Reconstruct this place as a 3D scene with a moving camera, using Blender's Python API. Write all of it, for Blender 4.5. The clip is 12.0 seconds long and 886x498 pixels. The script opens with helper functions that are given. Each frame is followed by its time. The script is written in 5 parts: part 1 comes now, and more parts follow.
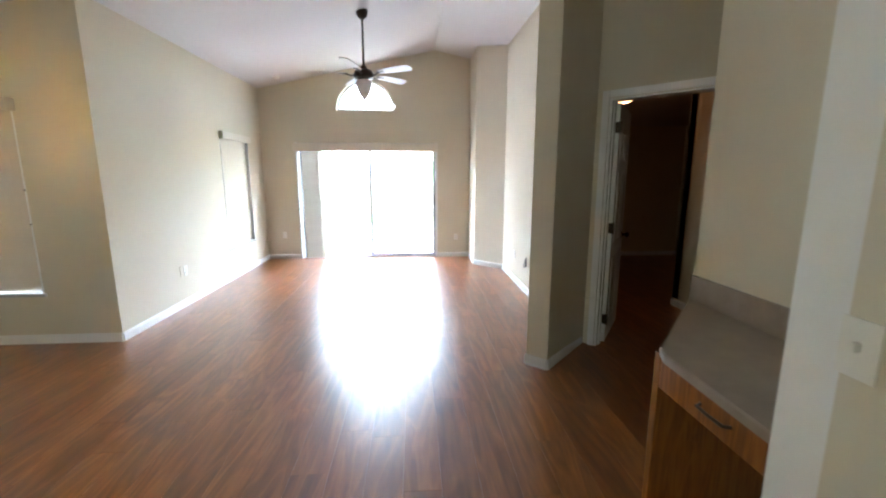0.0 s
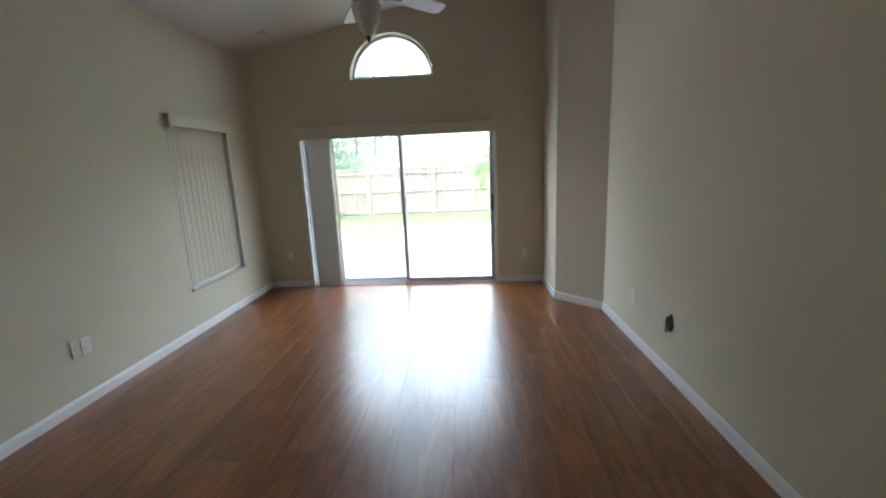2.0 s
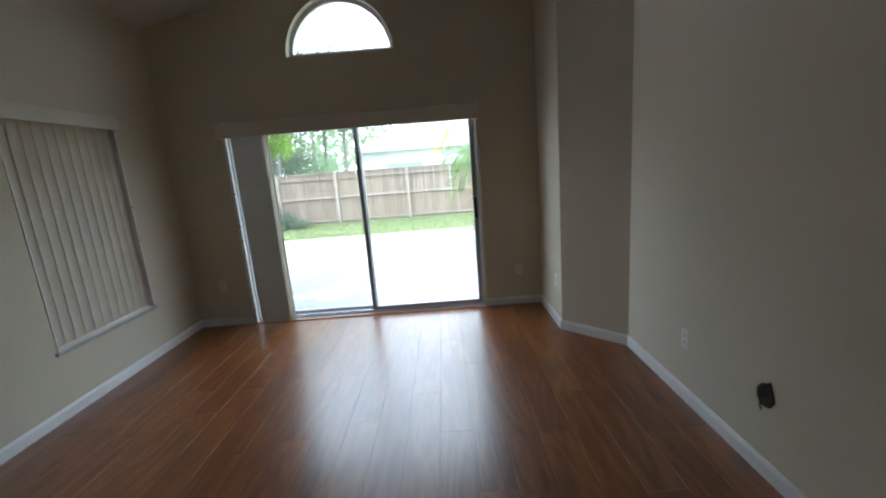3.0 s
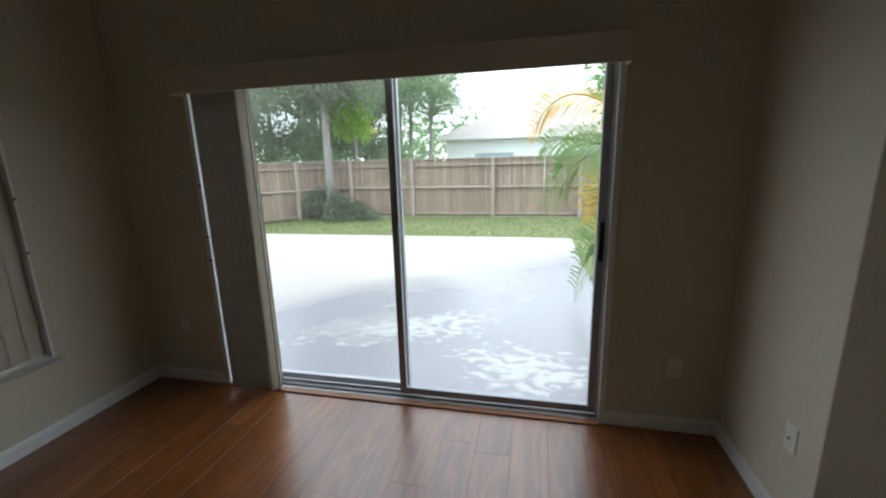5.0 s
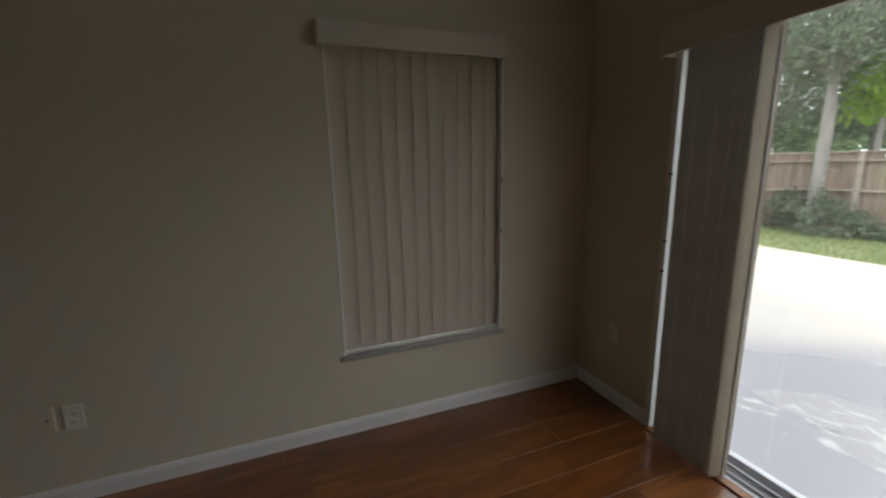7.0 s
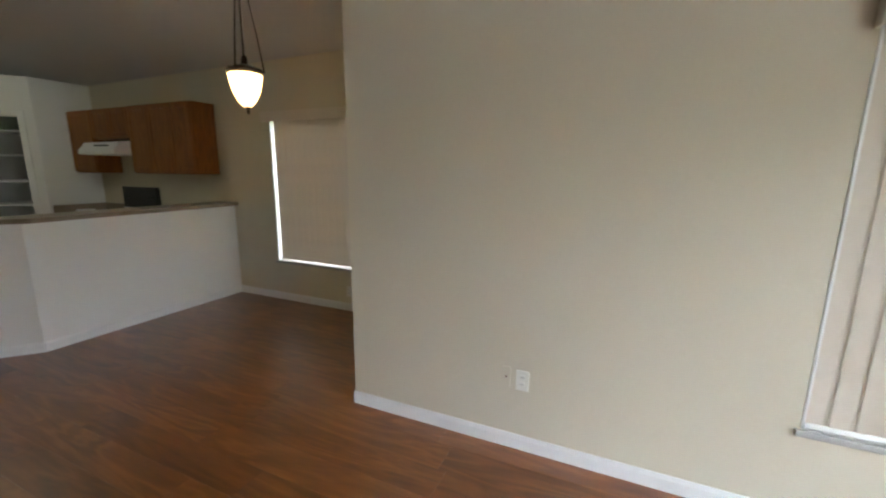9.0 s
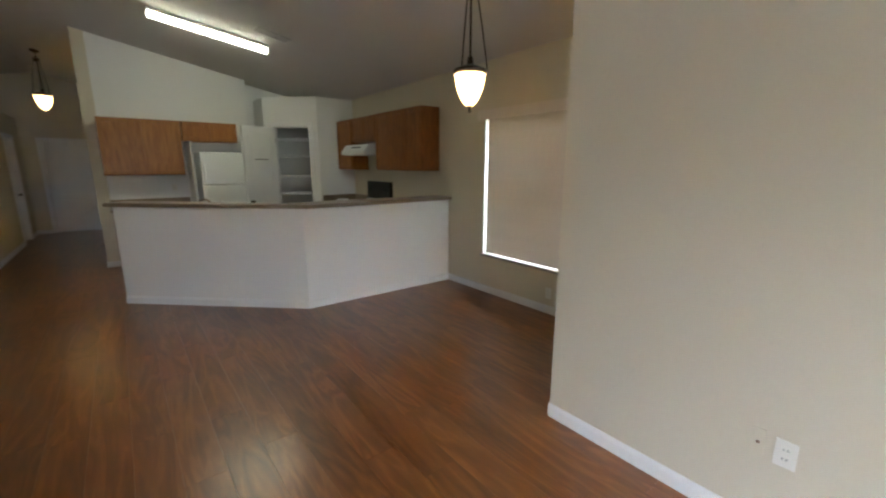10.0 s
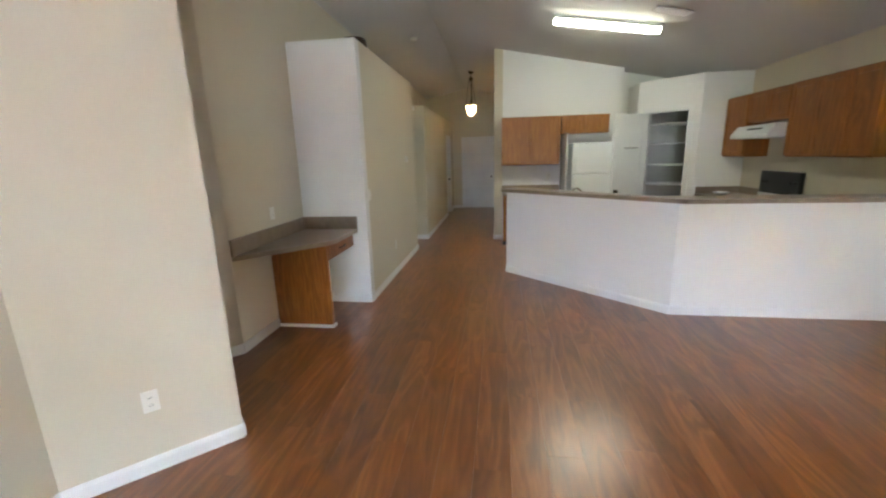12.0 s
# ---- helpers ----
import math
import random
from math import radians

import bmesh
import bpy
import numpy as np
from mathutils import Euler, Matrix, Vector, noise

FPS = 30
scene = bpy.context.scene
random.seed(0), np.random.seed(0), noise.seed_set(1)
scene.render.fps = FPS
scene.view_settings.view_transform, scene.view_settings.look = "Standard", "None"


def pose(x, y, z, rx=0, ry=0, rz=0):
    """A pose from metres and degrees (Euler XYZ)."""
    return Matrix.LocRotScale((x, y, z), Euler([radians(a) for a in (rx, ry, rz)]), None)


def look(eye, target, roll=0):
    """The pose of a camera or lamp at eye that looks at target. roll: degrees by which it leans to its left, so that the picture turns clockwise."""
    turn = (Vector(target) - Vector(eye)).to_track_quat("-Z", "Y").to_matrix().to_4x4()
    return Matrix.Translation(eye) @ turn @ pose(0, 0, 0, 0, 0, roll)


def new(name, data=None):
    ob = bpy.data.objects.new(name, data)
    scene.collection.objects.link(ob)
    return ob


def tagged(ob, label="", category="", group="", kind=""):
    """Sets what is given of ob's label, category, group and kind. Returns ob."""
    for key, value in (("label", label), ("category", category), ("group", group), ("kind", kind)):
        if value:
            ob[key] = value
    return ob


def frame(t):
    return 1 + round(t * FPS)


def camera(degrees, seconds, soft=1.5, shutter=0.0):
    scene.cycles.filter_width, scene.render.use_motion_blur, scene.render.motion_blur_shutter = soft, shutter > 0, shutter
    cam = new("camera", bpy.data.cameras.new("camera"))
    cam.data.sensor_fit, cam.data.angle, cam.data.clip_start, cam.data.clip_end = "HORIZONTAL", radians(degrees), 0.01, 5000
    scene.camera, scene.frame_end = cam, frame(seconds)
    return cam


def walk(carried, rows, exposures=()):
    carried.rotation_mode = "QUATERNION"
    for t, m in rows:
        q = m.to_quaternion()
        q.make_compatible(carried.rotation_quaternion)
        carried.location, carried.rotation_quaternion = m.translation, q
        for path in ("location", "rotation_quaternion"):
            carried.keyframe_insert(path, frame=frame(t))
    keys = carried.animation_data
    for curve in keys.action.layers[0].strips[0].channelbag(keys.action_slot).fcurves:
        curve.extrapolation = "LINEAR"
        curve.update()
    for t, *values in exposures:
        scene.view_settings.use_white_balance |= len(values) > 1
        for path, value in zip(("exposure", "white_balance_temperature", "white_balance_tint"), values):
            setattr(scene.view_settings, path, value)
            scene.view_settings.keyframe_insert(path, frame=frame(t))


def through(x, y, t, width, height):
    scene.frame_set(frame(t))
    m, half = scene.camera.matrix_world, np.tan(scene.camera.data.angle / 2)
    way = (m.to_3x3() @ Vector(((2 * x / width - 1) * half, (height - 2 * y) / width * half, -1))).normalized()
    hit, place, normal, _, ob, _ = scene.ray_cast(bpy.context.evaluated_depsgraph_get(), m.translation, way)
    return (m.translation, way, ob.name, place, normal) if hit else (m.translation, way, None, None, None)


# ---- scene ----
cam = camera(95.3, 12.0, 2.2, 0.2)
PATH = [
    (0, (0.046, -0.355, 1.507), (0.188, 1.61, 1.16), -0.0),
    (0.5, (0.12, 0.198, 1.531), (0.151, 2.142, 1.061), -2.1),
    (1, (0.084, 0.812, 1.548), (-0.062, 2.746, 1.058), -1.8),
    (1.5, (0.01, 1.396, 1.574), (-0.056, 3.339, 1.106), -3.6),
    (2, (0.09, 1.98, 1.567), (-0.032, 3.937, 1.17), -2.5),
    (2.5, (0.046, 2.553, 1.56), (-0.068, 4.513, 1.177), -1.5),
    (3, (0.105, 3.106, 1.55), (0.081, 5.065, 1.147), -4.5),
    (3.2, (0.11, 3.331, 1.534), (-0.006, 5.29, 1.146), -3.5),
    (4.8, (0.125, 4.919, 1.552), (-0.218, 6.834, 1.086), -1.8),
    (5, (0.062, 5.075, 1.545), (-0.367, 6.981, 1.119), -1.5),
    (5.5, (-0.109, 5.34, 1.563), (-0.726, 7.19, 1.119), -1.3),
    (6, (-0.259, 5.475, 1.484), (-1.344, 7.096, 1.041), -2.9),
    (6.5, (-0.405, 5.571, 1.49), (-1.942, 6.773, 1.05), -1.2),
    (7, (-0.556, 5.527, 1.492), (-2.385, 6.228, 1.088), -1.2),
    (7.5, (-0.621, 5.466, 1.607), (-2.55, 5.618, 1.104), -1.0),
    (7.7, (-0.633, 5.375, 1.601), (-2.571, 5.362, 1.109), -1.2),
    (9.3, (-0.643, 4.903, 1.55), (-2.321, 3.886, 1.159), 0.4),
    (9.5, (-0.657, 4.864, 1.563), (-2.219, 3.68, 1.165), -0.0),
    (10, (-0.732, 4.806, 1.548), (-1.947, 3.271, 1.139), 0.1),
    (10.5, (-0.706, 4.726, 1.588), (-1.568, 2.972, 1.162), 0.4),
    (11, (-0.635, 4.647, 1.59), (-1.113, 2.755, 1.153), 0.1),
    (11.5, (-0.648, 4.678, 1.614), (-0.739, 2.729, 1.174), -0.6),
    (12, (-0.536, 4.612, 1.585), (-0.261, 2.683, 1.136), -1.6),
]
EXPOSURES = [(0, 2.95, 5300, 7), (0.5, 2.55, 5400, 6), (1.0, 2.2, 5450, 5), (1.5, 1.5, 5500, 5), (2.0, 0.92, 5450, 3), (2.5, 0.42, 5450, 3), (3.2, -0.05, 5500, 3),
             (5, -0.85, 5950, 4), (6.0, -1.1, 6050, 6), (6.5, -1.4, 6200, 5), (7.0, -0.85, 6500, 9), (7.5, 0.25, 6650, 7), (9.5, 1.9, 5700, 9), (10.5, 2.43, 5750, 11), (11.2, 2.98, 5850, 15), (12.0, 3.1, 5500, 12)]
walk(cam, [(t, look(eye, aim, roll)) for t, eye, aim, roll in PATH], EXPOSURES)

# ---- daylight ----
world = bpy.data.worlds.new("overcast_sky")
scene.world = world
world.use_nodes = True
wn, wl = world.node_tree.nodes, world.node_tree.links
wn.clear()
sky = wn.new("ShaderNodeTexSky")
sky.sky_type, sky.sun_disc = "NISHITA", False
sky.sun_elevation, sky.sun_rotation = radians(52), radians(215)
sky.air_density, sky.dust_density, sky.ozone_density = 1.0, 4.0, 1.0
haze = wn.new("ShaderNodeMix")
haze.data_type = "RGBA"
haze.inputs["Factor"].default_value = 0.72
haze.inputs["B"].default_value = (50.0, 51.5, 54.5, 1)
sky_bg = wn.new("ShaderNodeBackground")
sky_bg.inputs["Strength"].default_value = 0.15
sky_out = wn.new("ShaderNodeOutputWorld")
wl.new(sky.outputs["Color"], haze.inputs["A"])
wl.new(haze.outputs["Result"], sky_bg.inputs["Color"])
wl.new(sky_bg.outputs["Background"], sky_out.inputs["Surface"])

sun = new("sun", bpy.data.lights.new("sun", "SUN"))
sun.data.energy, sun.data.angle, sun.data.color = 1.5, radians(20), (1.0, 0.96, 0.9)
sun.matrix_world = look((-8, -12, 18), (0, 0, 0))

TUBE_GLOW, SHADE_GLOW, BULB = 6.0, 0.8, 36.0


# ---- materials ----
def nodes_of(name):
    m = bpy.data.materials.new(name)
    m.use_nodes = True
    return m, m.node_tree.nodes, m.node_tree.links, m.node_tree.nodes["Principled BSDF"]


def surf(name, a, b, rough=0.5, scale=2.0, fine=60.0, bump=0.1, metal=0.0, coat=0.0, stretch=(1, 1, 1), rough_var=0.08, spec=0.5, depth=0.004, rand=0.0):
    """A plain material: two colours blended by broad and fine noise, with a fine relief."""
    m, n, l, p = nodes_of(name)
    co, mp = n.new("ShaderNodeTexCoord"), n.new("ShaderNodeMapping")
    mp.inputs["Scale"].default_value = stretch
    l.new(co.outputs["Object"], mp.inputs["Vector"])
    broad, grain = n.new("ShaderNodeTexNoise"), n.new("ShaderNodeTexNoise")
    broad.inputs["Scale"].default_value, broad.inputs["Detail"].default_value = scale, 5
    grain.inputs["Scale"].default_value, grain.inputs["Detail"].default_value = fine, 3
    for t in (broad, grain):
        l.new(mp.outputs["Vector"], t.inputs["Vector"])
    add = n.new("ShaderNodeMath")
    add.operation = "MULTIPLY_ADD"
    add.inputs[1].default_value = 0.35
    l.new(grain.outputs["Fac"], add.inputs[0])
    half = n.new("ShaderNodeMath")
    half.operation = "MULTIPLY_ADD"
    half.inputs[1].default_value, half.inputs[2].default_value = 1.5, -0.42
    l.new(broad.outputs["Fac"], half.inputs[0])
    l.new(half.outputs["Value"], add.inputs[2])
    fac = add.outputs["Value"]
    if rand:
        info, shift = n.new("ShaderNodeObjectInfo"), n.new("ShaderNodeMath")
        shift.operation = "MULTIPLY_ADD"
        shift.inputs[1].default_value = rand
        l.new(info.outputs["Random"], shift.inputs[0])
        l.new(fac, shift.inputs[2])
        fac = shift.outputs["Value"]
    mix = n.new("ShaderNodeMix")
    mix.data_type, mix.clamp_factor = "RGBA", True
    mix.inputs["A"].default_value, mix.inputs["B"].default_value = (*a, 1), (*b, 1)
    l.new(fac, mix.inputs["Factor"])
    l.new(mix.outputs["Result"], p.inputs["Base Color"])
    rg = n.new("ShaderNodeMath")
    rg.operation = "MULTIPLY_ADD"
    rg.inputs[1].default_value, rg.inputs[2].default_value = rough_var * 2, rough - rough_var
    l.new(broad.outputs["Fac"], rg.inputs[0])
    l.new(rg.outputs["Value"], p.inputs["Roughness"])
    if bump:
        bp = n.new("ShaderNodeBump")
        bp.inputs["Strength"].default_value, bp.inputs["Distance"].default_value = bump, depth
        l.new(grain.outputs["Fac"], bp.inputs["Height"])
        l.new(bp.outputs["Normal"], p.inputs["Normal"])
    p.inputs["Metallic"].default_value, p.inputs["Coat Weight"].default_value = metal, coat
    p.inputs["Specular IOR Level"].default_value = spec
    return m


def wood(name, dark, mid, light, rough, axis, stretch=1.0, coat=0.0, rand=0.5, rings=9.0, figure=0.85, fibre=0.8):
    """Wood with long grain along an axis (0, 1 or 2), shifted at random from piece to piece."""
    m, n, l, p = nodes_of(name)
    co, info = n.new("ShaderNodeTexCoord"), n.new("ShaderNodeObjectInfo")
    off = n.new("ShaderNodeVectorMath")
    off.operation = "MULTIPLY_ADD"
    off.inputs[1].default_value = (37.0, 53.0, 71.0)
    l.new(info.outputs["Random"], off.inputs[0])
    l.new(co.outputs["Object"], off.inputs[2])
    mp = n.new("ShaderNodeMapping")
    sc = [rings * stretch] * 3
    sc[axis] = 0.75 * stretch
    mp.inputs["Scale"].default_value = sc
    l.new(off.outputs["Vector"], mp.inputs["Vector"])
    big, fib = n.new("ShaderNodeTexNoise"), n.new("ShaderNodeTexNoise")
    big.inputs["Scale"].default_value, big.inputs["Detail"].default_value, big.inputs["Distortion"].default_value = 1.0, 3, 1.2
    fib.inputs["Scale"].default_value, fib.inputs["Detail"].default_value = 5.0, 3
    l.new(mp.outputs["Vector"], big.inputs["Vector"])
    l.new(mp.outputs["Vector"], fib.inputs["Vector"])
    band = n.new("ShaderNodeMath")
    band.operation = "MULTIPLY"
    band.inputs[1].default_value = 5.0
    l.new(big.outputs["Fac"], band.inputs[0])
    tri = n.new("ShaderNodeMath")
    tri.operation = "PINGPONG"
    tri.inputs[1].default_value = 0.5
    l.new(band.outputs["Value"], tri.inputs[0])
    s1 = n.new("ShaderNodeMath")
    s1.operation = "MULTIPLY_ADD"
    s1.inputs[1].default_value = figure
    l.new(tri.outputs["Value"], s1.inputs[0])
    s2 = n.new("ShaderNodeMath")
    s2.operation = "MULTIPLY_ADD"
    s2.inputs[1].default_value, s2.inputs[2].default_value = fibre, 0.42 - 0.25 * figure - 0.5 * fibre
    l.new(fib.outputs["Fac"], s2.inputs[0])
    l.new(s2.outputs["Value"], s1.inputs[2])
    s3 = n.new("ShaderNodeMath")
    s3.operation = "MULTIPLY_ADD"
    s3.inputs[1].default_value = rand
    l.new(info.outputs["Random"], s3.inputs[0])
    l.new(s1.outputs["Value"], s3.inputs[2])
    s4 = n.new("ShaderNodeMath")
    s4.operation = "SUBTRACT"
    s4.inputs[1].default_value = rand * 0.5
    l.new(s3.outputs["Value"], s4.inputs[0])
    ramp = n.new("ShaderNodeValToRGB")
    e = ramp.color_ramp.elements
    e[0].position, e[0].color = 0.05, (*dark, 1)
    e[1].position, e[1].color = 0.95, (*light, 1)
    k = e.new(0.5)
    k.color = (*mid, 1)
    l.new(s4.outputs["Value"], ramp.inputs["Fac"])
    l.new(ramp.outputs["Color"], p.inputs["Base Color"])
    rg = n.new("ShaderNodeMath")
    rg.operation = "MULTIPLY_ADD"
    rg.inputs[1].default_value, rg.inputs[2].default_value = 0.12, rough - 0.06
    l.new(fib.outputs["Fac"], rg.inputs[0])
    l.new(rg.outputs["Value"], p.inputs["Roughness"])
    bp = n.new("ShaderNodeBump")
    bp.inputs["Strength"].default_value, bp.inputs["Distance"].default_value = 0.12, 0.002
    l.new(fib.outputs["Fac"], bp.inputs["Height"])
    l.new(bp.outputs["Normal"], p.inputs["Normal"])
    p.inputs["Coat Weight"].default_value, p.inputs["Coat Roughness"].default_value = coat, 0.285
    p.inputs["Coat IOR"].default_value = 1.75
    p.inputs["Specular IOR Level"].default_value = 0.06 if coat > 0.3 else 0.3
    return m


def glow(name, col, strength, base=(0.9, 0.85, 0.75)):
    m, n, l, p = nodes_of(name)
    p.inputs["Base Color"].default_value, p.inputs["Roughness"].default_value = (*base, 1), 0.35
    p.inputs["Emission Color"].default_value, p.inputs["Emission Strength"].default_value = (*col, 1), strength
    return m


def pane_glass(name):
    m, n, l, p = nodes_of(name)
    n.remove(p)
    out = n["Material Output"]
    clear, shine, face, mix = n.new("ShaderNodeBsdfTransparent"), n.new("ShaderNodeBsdfGlossy"), n.new("ShaderNodeLayerWeight"), n.new("ShaderNodeMixShader")
    clear.inputs["Color"].default_value = (0.985, 0.99, 0.988, 1)
    shine.inputs["Roughness"].default_value = 0.02
    steep, gain = n.new("ShaderNodeMath"), n.new("ShaderNodeMath")
    steep.operation, gain.operation = "POWER", "MULTIPLY_ADD"
    steep.inputs[1].default_value = 4.0
    gain.inputs[1].default_value, gain.inputs[2].default_value = 0.75, 0.035
    l.new(face.outputs["Facing"], steep.inputs[0])
    l.new(steep.outputs["Value"], gain.inputs[0])
    l.new(gain.outputs["Value"], mix.inputs["Fac"])
    # faint translucent layer puts the bright garden's glare haze into the pane
    glare, haze_mix = n.new("ShaderNodeBsdfTranslucent"), n.new("ShaderNodeMixShader")
    haze_mix.inputs["Fac"].default_value = 0.010
    l.new(clear.outputs["BSDF"], haze_mix.inputs[1])
    l.new(glare.outputs["BSDF"], haze_mix.inputs[2])
    l.new(haze_mix.outputs["Shader"], mix.inputs[1])
    l.new(shine.outputs["BSDF"], mix.inputs[2])
    l.new(mix.outputs["Shader"], out.inputs["Surface"])
    return m


def thin(name, a, b, through=0.35, rough=0.6, scale=3.0, rand=0.0):
    """A thin sheet that lets part of the light through: blinds, leaves."""
    m = surf(name, a, b, rough, scale, 40, 0.05, rand=rand)
    n, l = m.node_tree.nodes, m.node_tree.links
    p, out = n["Principled BSDF"], n["Material Output"]
    tr, mix = n.new("ShaderNodeBsdfTranslucent"), n.new("ShaderNodeMixShader")
    l.new(p.inputs["Base Color"].links[0].from_socket, tr.inputs["Color"])
    mix.inputs["Fac"].default_value = through
    l.new(p.outputs["BSDF"], mix.inputs[1])
    l.new(tr.outputs["BSDF"], mix.inputs[2])
    l.new(mix.outputs["Shader"], out.inputs["Surface"])
    return m


PAINT = surf("cream_wall_paint", (0.60, 0.548, 0.43), (0.665, 0.612, 0.488), 0.78, 0.7, 130, 0.16, depth=0.003)
WHITEWALL = surf("off_white_wall_paint", (0.76, 0.755, 0.74), (0.82, 0.815, 0.80), 0.75, 0.8, 130, 0.16, depth=0.003)
CEILING = surf("ceiling_paint", (0.62, 0.60, 0.58), (0.68, 0.66, 0.64), 0.8, 0.6, 90, 0.3, depth=0.004)
TRIM = surf("white_trim_paint", (0.74, 0.74, 0.74), (0.82, 0.82, 0.81), 0.38, 3, 40, 0.03)
PLANK = wood("laminate_oak", (0.105, 0.031, 0.006), (0.222, 0.073, 0.0145), (0.40, 0.158, 0.040), 0.40, 1, 1.0, 1.0, 0.24, 5.0, 0.72, 0.55)
UNDER = surf("floor_underlay", (0.05, 0.03, 0.02), (0.07, 0.04, 0.025), 0.7)
OAK = wood("honey_oak_cabinet", (0.15, 0.048, 0.005), (0.25, 0.085, 0.010), (0.35, 0.135, 0.022), 0.42, 2, 1.4, 0.05, 0.15, 10.0)
OAK_PALE = wood("pale_oak_cabinet", (0.20, 0.075, 0.012), (0.30, 0.120, 0.021), (0.40, 0.175, 0.038), 0.42, 2, 1.4, 0.05, 0.15, 10.0)
LAMINATE = surf("taupe_laminate_top", (0.215, 0.165, 0.125), (0.31, 0.245, 0.185), 0.35, 14, 220, 0.02)
ALU = surf("satin_aluminium", (0.52, 0.53, 0.55), (0.62, 0.63, 0.65), 0.38, 6, 90, 0.03, metal=0.25)
# darker than ALU: the sliding panel's backlit shade is put into this grey
GREYFRAME = surf("grey_aluminium_frame", (0.33, 0.345, 0.37), (0.42, 0.435, 0.46), 0.4, 6, 90, 0.03, metal=0.2)
BLACK = surf("black_plastic", (0.012, 0.012, 0.013), (0.022, 0.022, 0.024), 0.32, 5, 80, 0.03)
BRONZE = surf("dark_bronze", (0.035, 0.025, 0.018), (0.075, 0.05, 0.035), 0.38, 14, 90, 0.05, metal=0.7)
CHROME = surf("chrome", (0.72, 0.72, 0.73), (0.8, 0.8, 0.8), 0.12, 5, 60, 0.0, metal=1.0, rough_var=0.02)
APPLIANCE = surf("white_appliance_enamel", (0.72, 0.73, 0.73), (0.79, 0.80, 0.80), 0.3, 2, 240, 0.05)
PLASTIC = surf("ivory_plastic", (0.74, 0.72, 0.66), (0.80, 0.78, 0.72), 0.4, 5, 60, 0.0)
SLAT = thin("blind_vane_fabric", (0.56, 0.50, 0.42), (0.63, 0.57, 0.485), 0.14, 0.65, 6)
# SLAT's fabric again, opaque and darkened for the shade among bunched vanes
STACK_SHADE = surf("shaded_blind_vane", (0.30, 0.25, 0.175), (0.39, 0.33, 0.24), 0.65, 6, 40, 0.05)
VALANCE = surf("valance_board", (0.66, 0.60, 0.51), (0.73, 0.67, 0.58), 0.5, 4, 60, 0.05)
# sill grey includes the shade on its backlit front
SILL = surf("shaded_marble_sill", (0.34, 0.335, 0.32), (0.46, 0.455, 0.44), 0.35, 5, 60, 0.02)
GLASS = pane_glass("window_glass")
SHADE = thin("lit_alabaster_shade", (0.80, 0.70, 0.52), (0.88, 0.80, 0.64), 0.65, 0.35, 9)
SHADE.node_tree.nodes["Principled BSDF"].inputs["Emission Color"].default_value = (1.0, 0.70, 0.34, 1)
SHADE.node_tree.nodes["Principled BSDF"].inputs["Emission Strength"].default_value = SHADE_GLOW
OPAL = surf("frosted_fan_globe", (0.72, 0.73, 0.76), (0.8, 0.81, 0.83), 0.25, 6, 50, 0.02)
TUBE = glow("lit_fluorescent_diffuser", (1.0, 0.95, 0.62), TUBE_GLOW)
BLADE = surf("whitewashed_fan_blade", (0.55, 0.52, 0.52), (0.66, 0.63, 0.63), 0.4, 5, 40, 0.05, stretch=(1, 6, 1))
CONCRETE = surf("concrete", (0.36, 0.36, 0.35), (0.48, 0.48, 0.46), 0.7, 1.5, 70, 0.2)
FENCEWOOD = wood("weathered_fence_board", (0.18, 0.135, 0.10), (0.265, 0.207, 0.158), (0.365, 0.298, 0.238), 0.8, 2, 1.0, 0.0, 0.35, 10.0)
RAILWOOD = wood("weathered_fence_rail", (0.24, 0.20, 0.16), (0.34, 0.29, 0.24), (0.45, 0.40, 0.34), 0.8, 0, 1.0, 0.0, 0.4, 10.0)
GRASS = surf("lawn", (0.15, 0.19, 0.065), (0.30, 0.30, 0.15), 0.9, 1.3, 60, 0.6, depth=0.03)
BLADEGRASS = thin("grass_blade", (0.13, 0.21, 0.055), (0.27, 0.31, 0.13), 0.3, 0.7, 1.5)
MULCH = surf("dark_mulch", (0.035, 0.028, 0.022), (0.10, 0.085, 0.07), 0.9, 9, 50, 0.8, depth=0.03)
LEAF_DARK = thin("dark_oak_leaf", (0.085, 0.12, 0.07), (0.23, 0.275, 0.18), 0.5, 0.5, 0.9)
LEAF_PINE = thin("pine_needle_green", (0.19, 0.28, 0.14), (0.36, 0.46, 0.27), 0.5, 0.6, 0.6)
LEAF_LIME = thin("bright_green_leaf", (0.24, 0.40, 0.05), (0.40, 0.56, 0.10), 0.45, 0.5, 1.2)
FROND = thin("palm_leaflet_green", (0.09, 0.19, 0.03), (0.22, 0.34, 0.08), 0.45, 0.4, 2.0)
FROND_OLD = thin("palm_leaflet_yellow", (0.52, 0.33, 0.02), (0.70, 0.50, 0.06), 0.4, 0.45, 2.0)
BARK = surf("grey_bark", (0.16, 0.145, 0.13), (0.32, 0.30, 0.28), 0.85, 4, 30, 0.7, stretch=(2, 2, 0.6), depth=0.02)
STUCCO = surf("pale_house_stucco", (0.70, 0.74, 0.76), (0.78, 0.81, 0.82), 0.8, 1.2, 40, 0.2)
SHINGLE = surf("grey_roof_shingle", (0.38, 0.335, 0.315), (0.48, 0.43, 0.405), 0.9, 2.5, 18, 0.5, stretch=(0.6, 3, 3), depth=0.03)
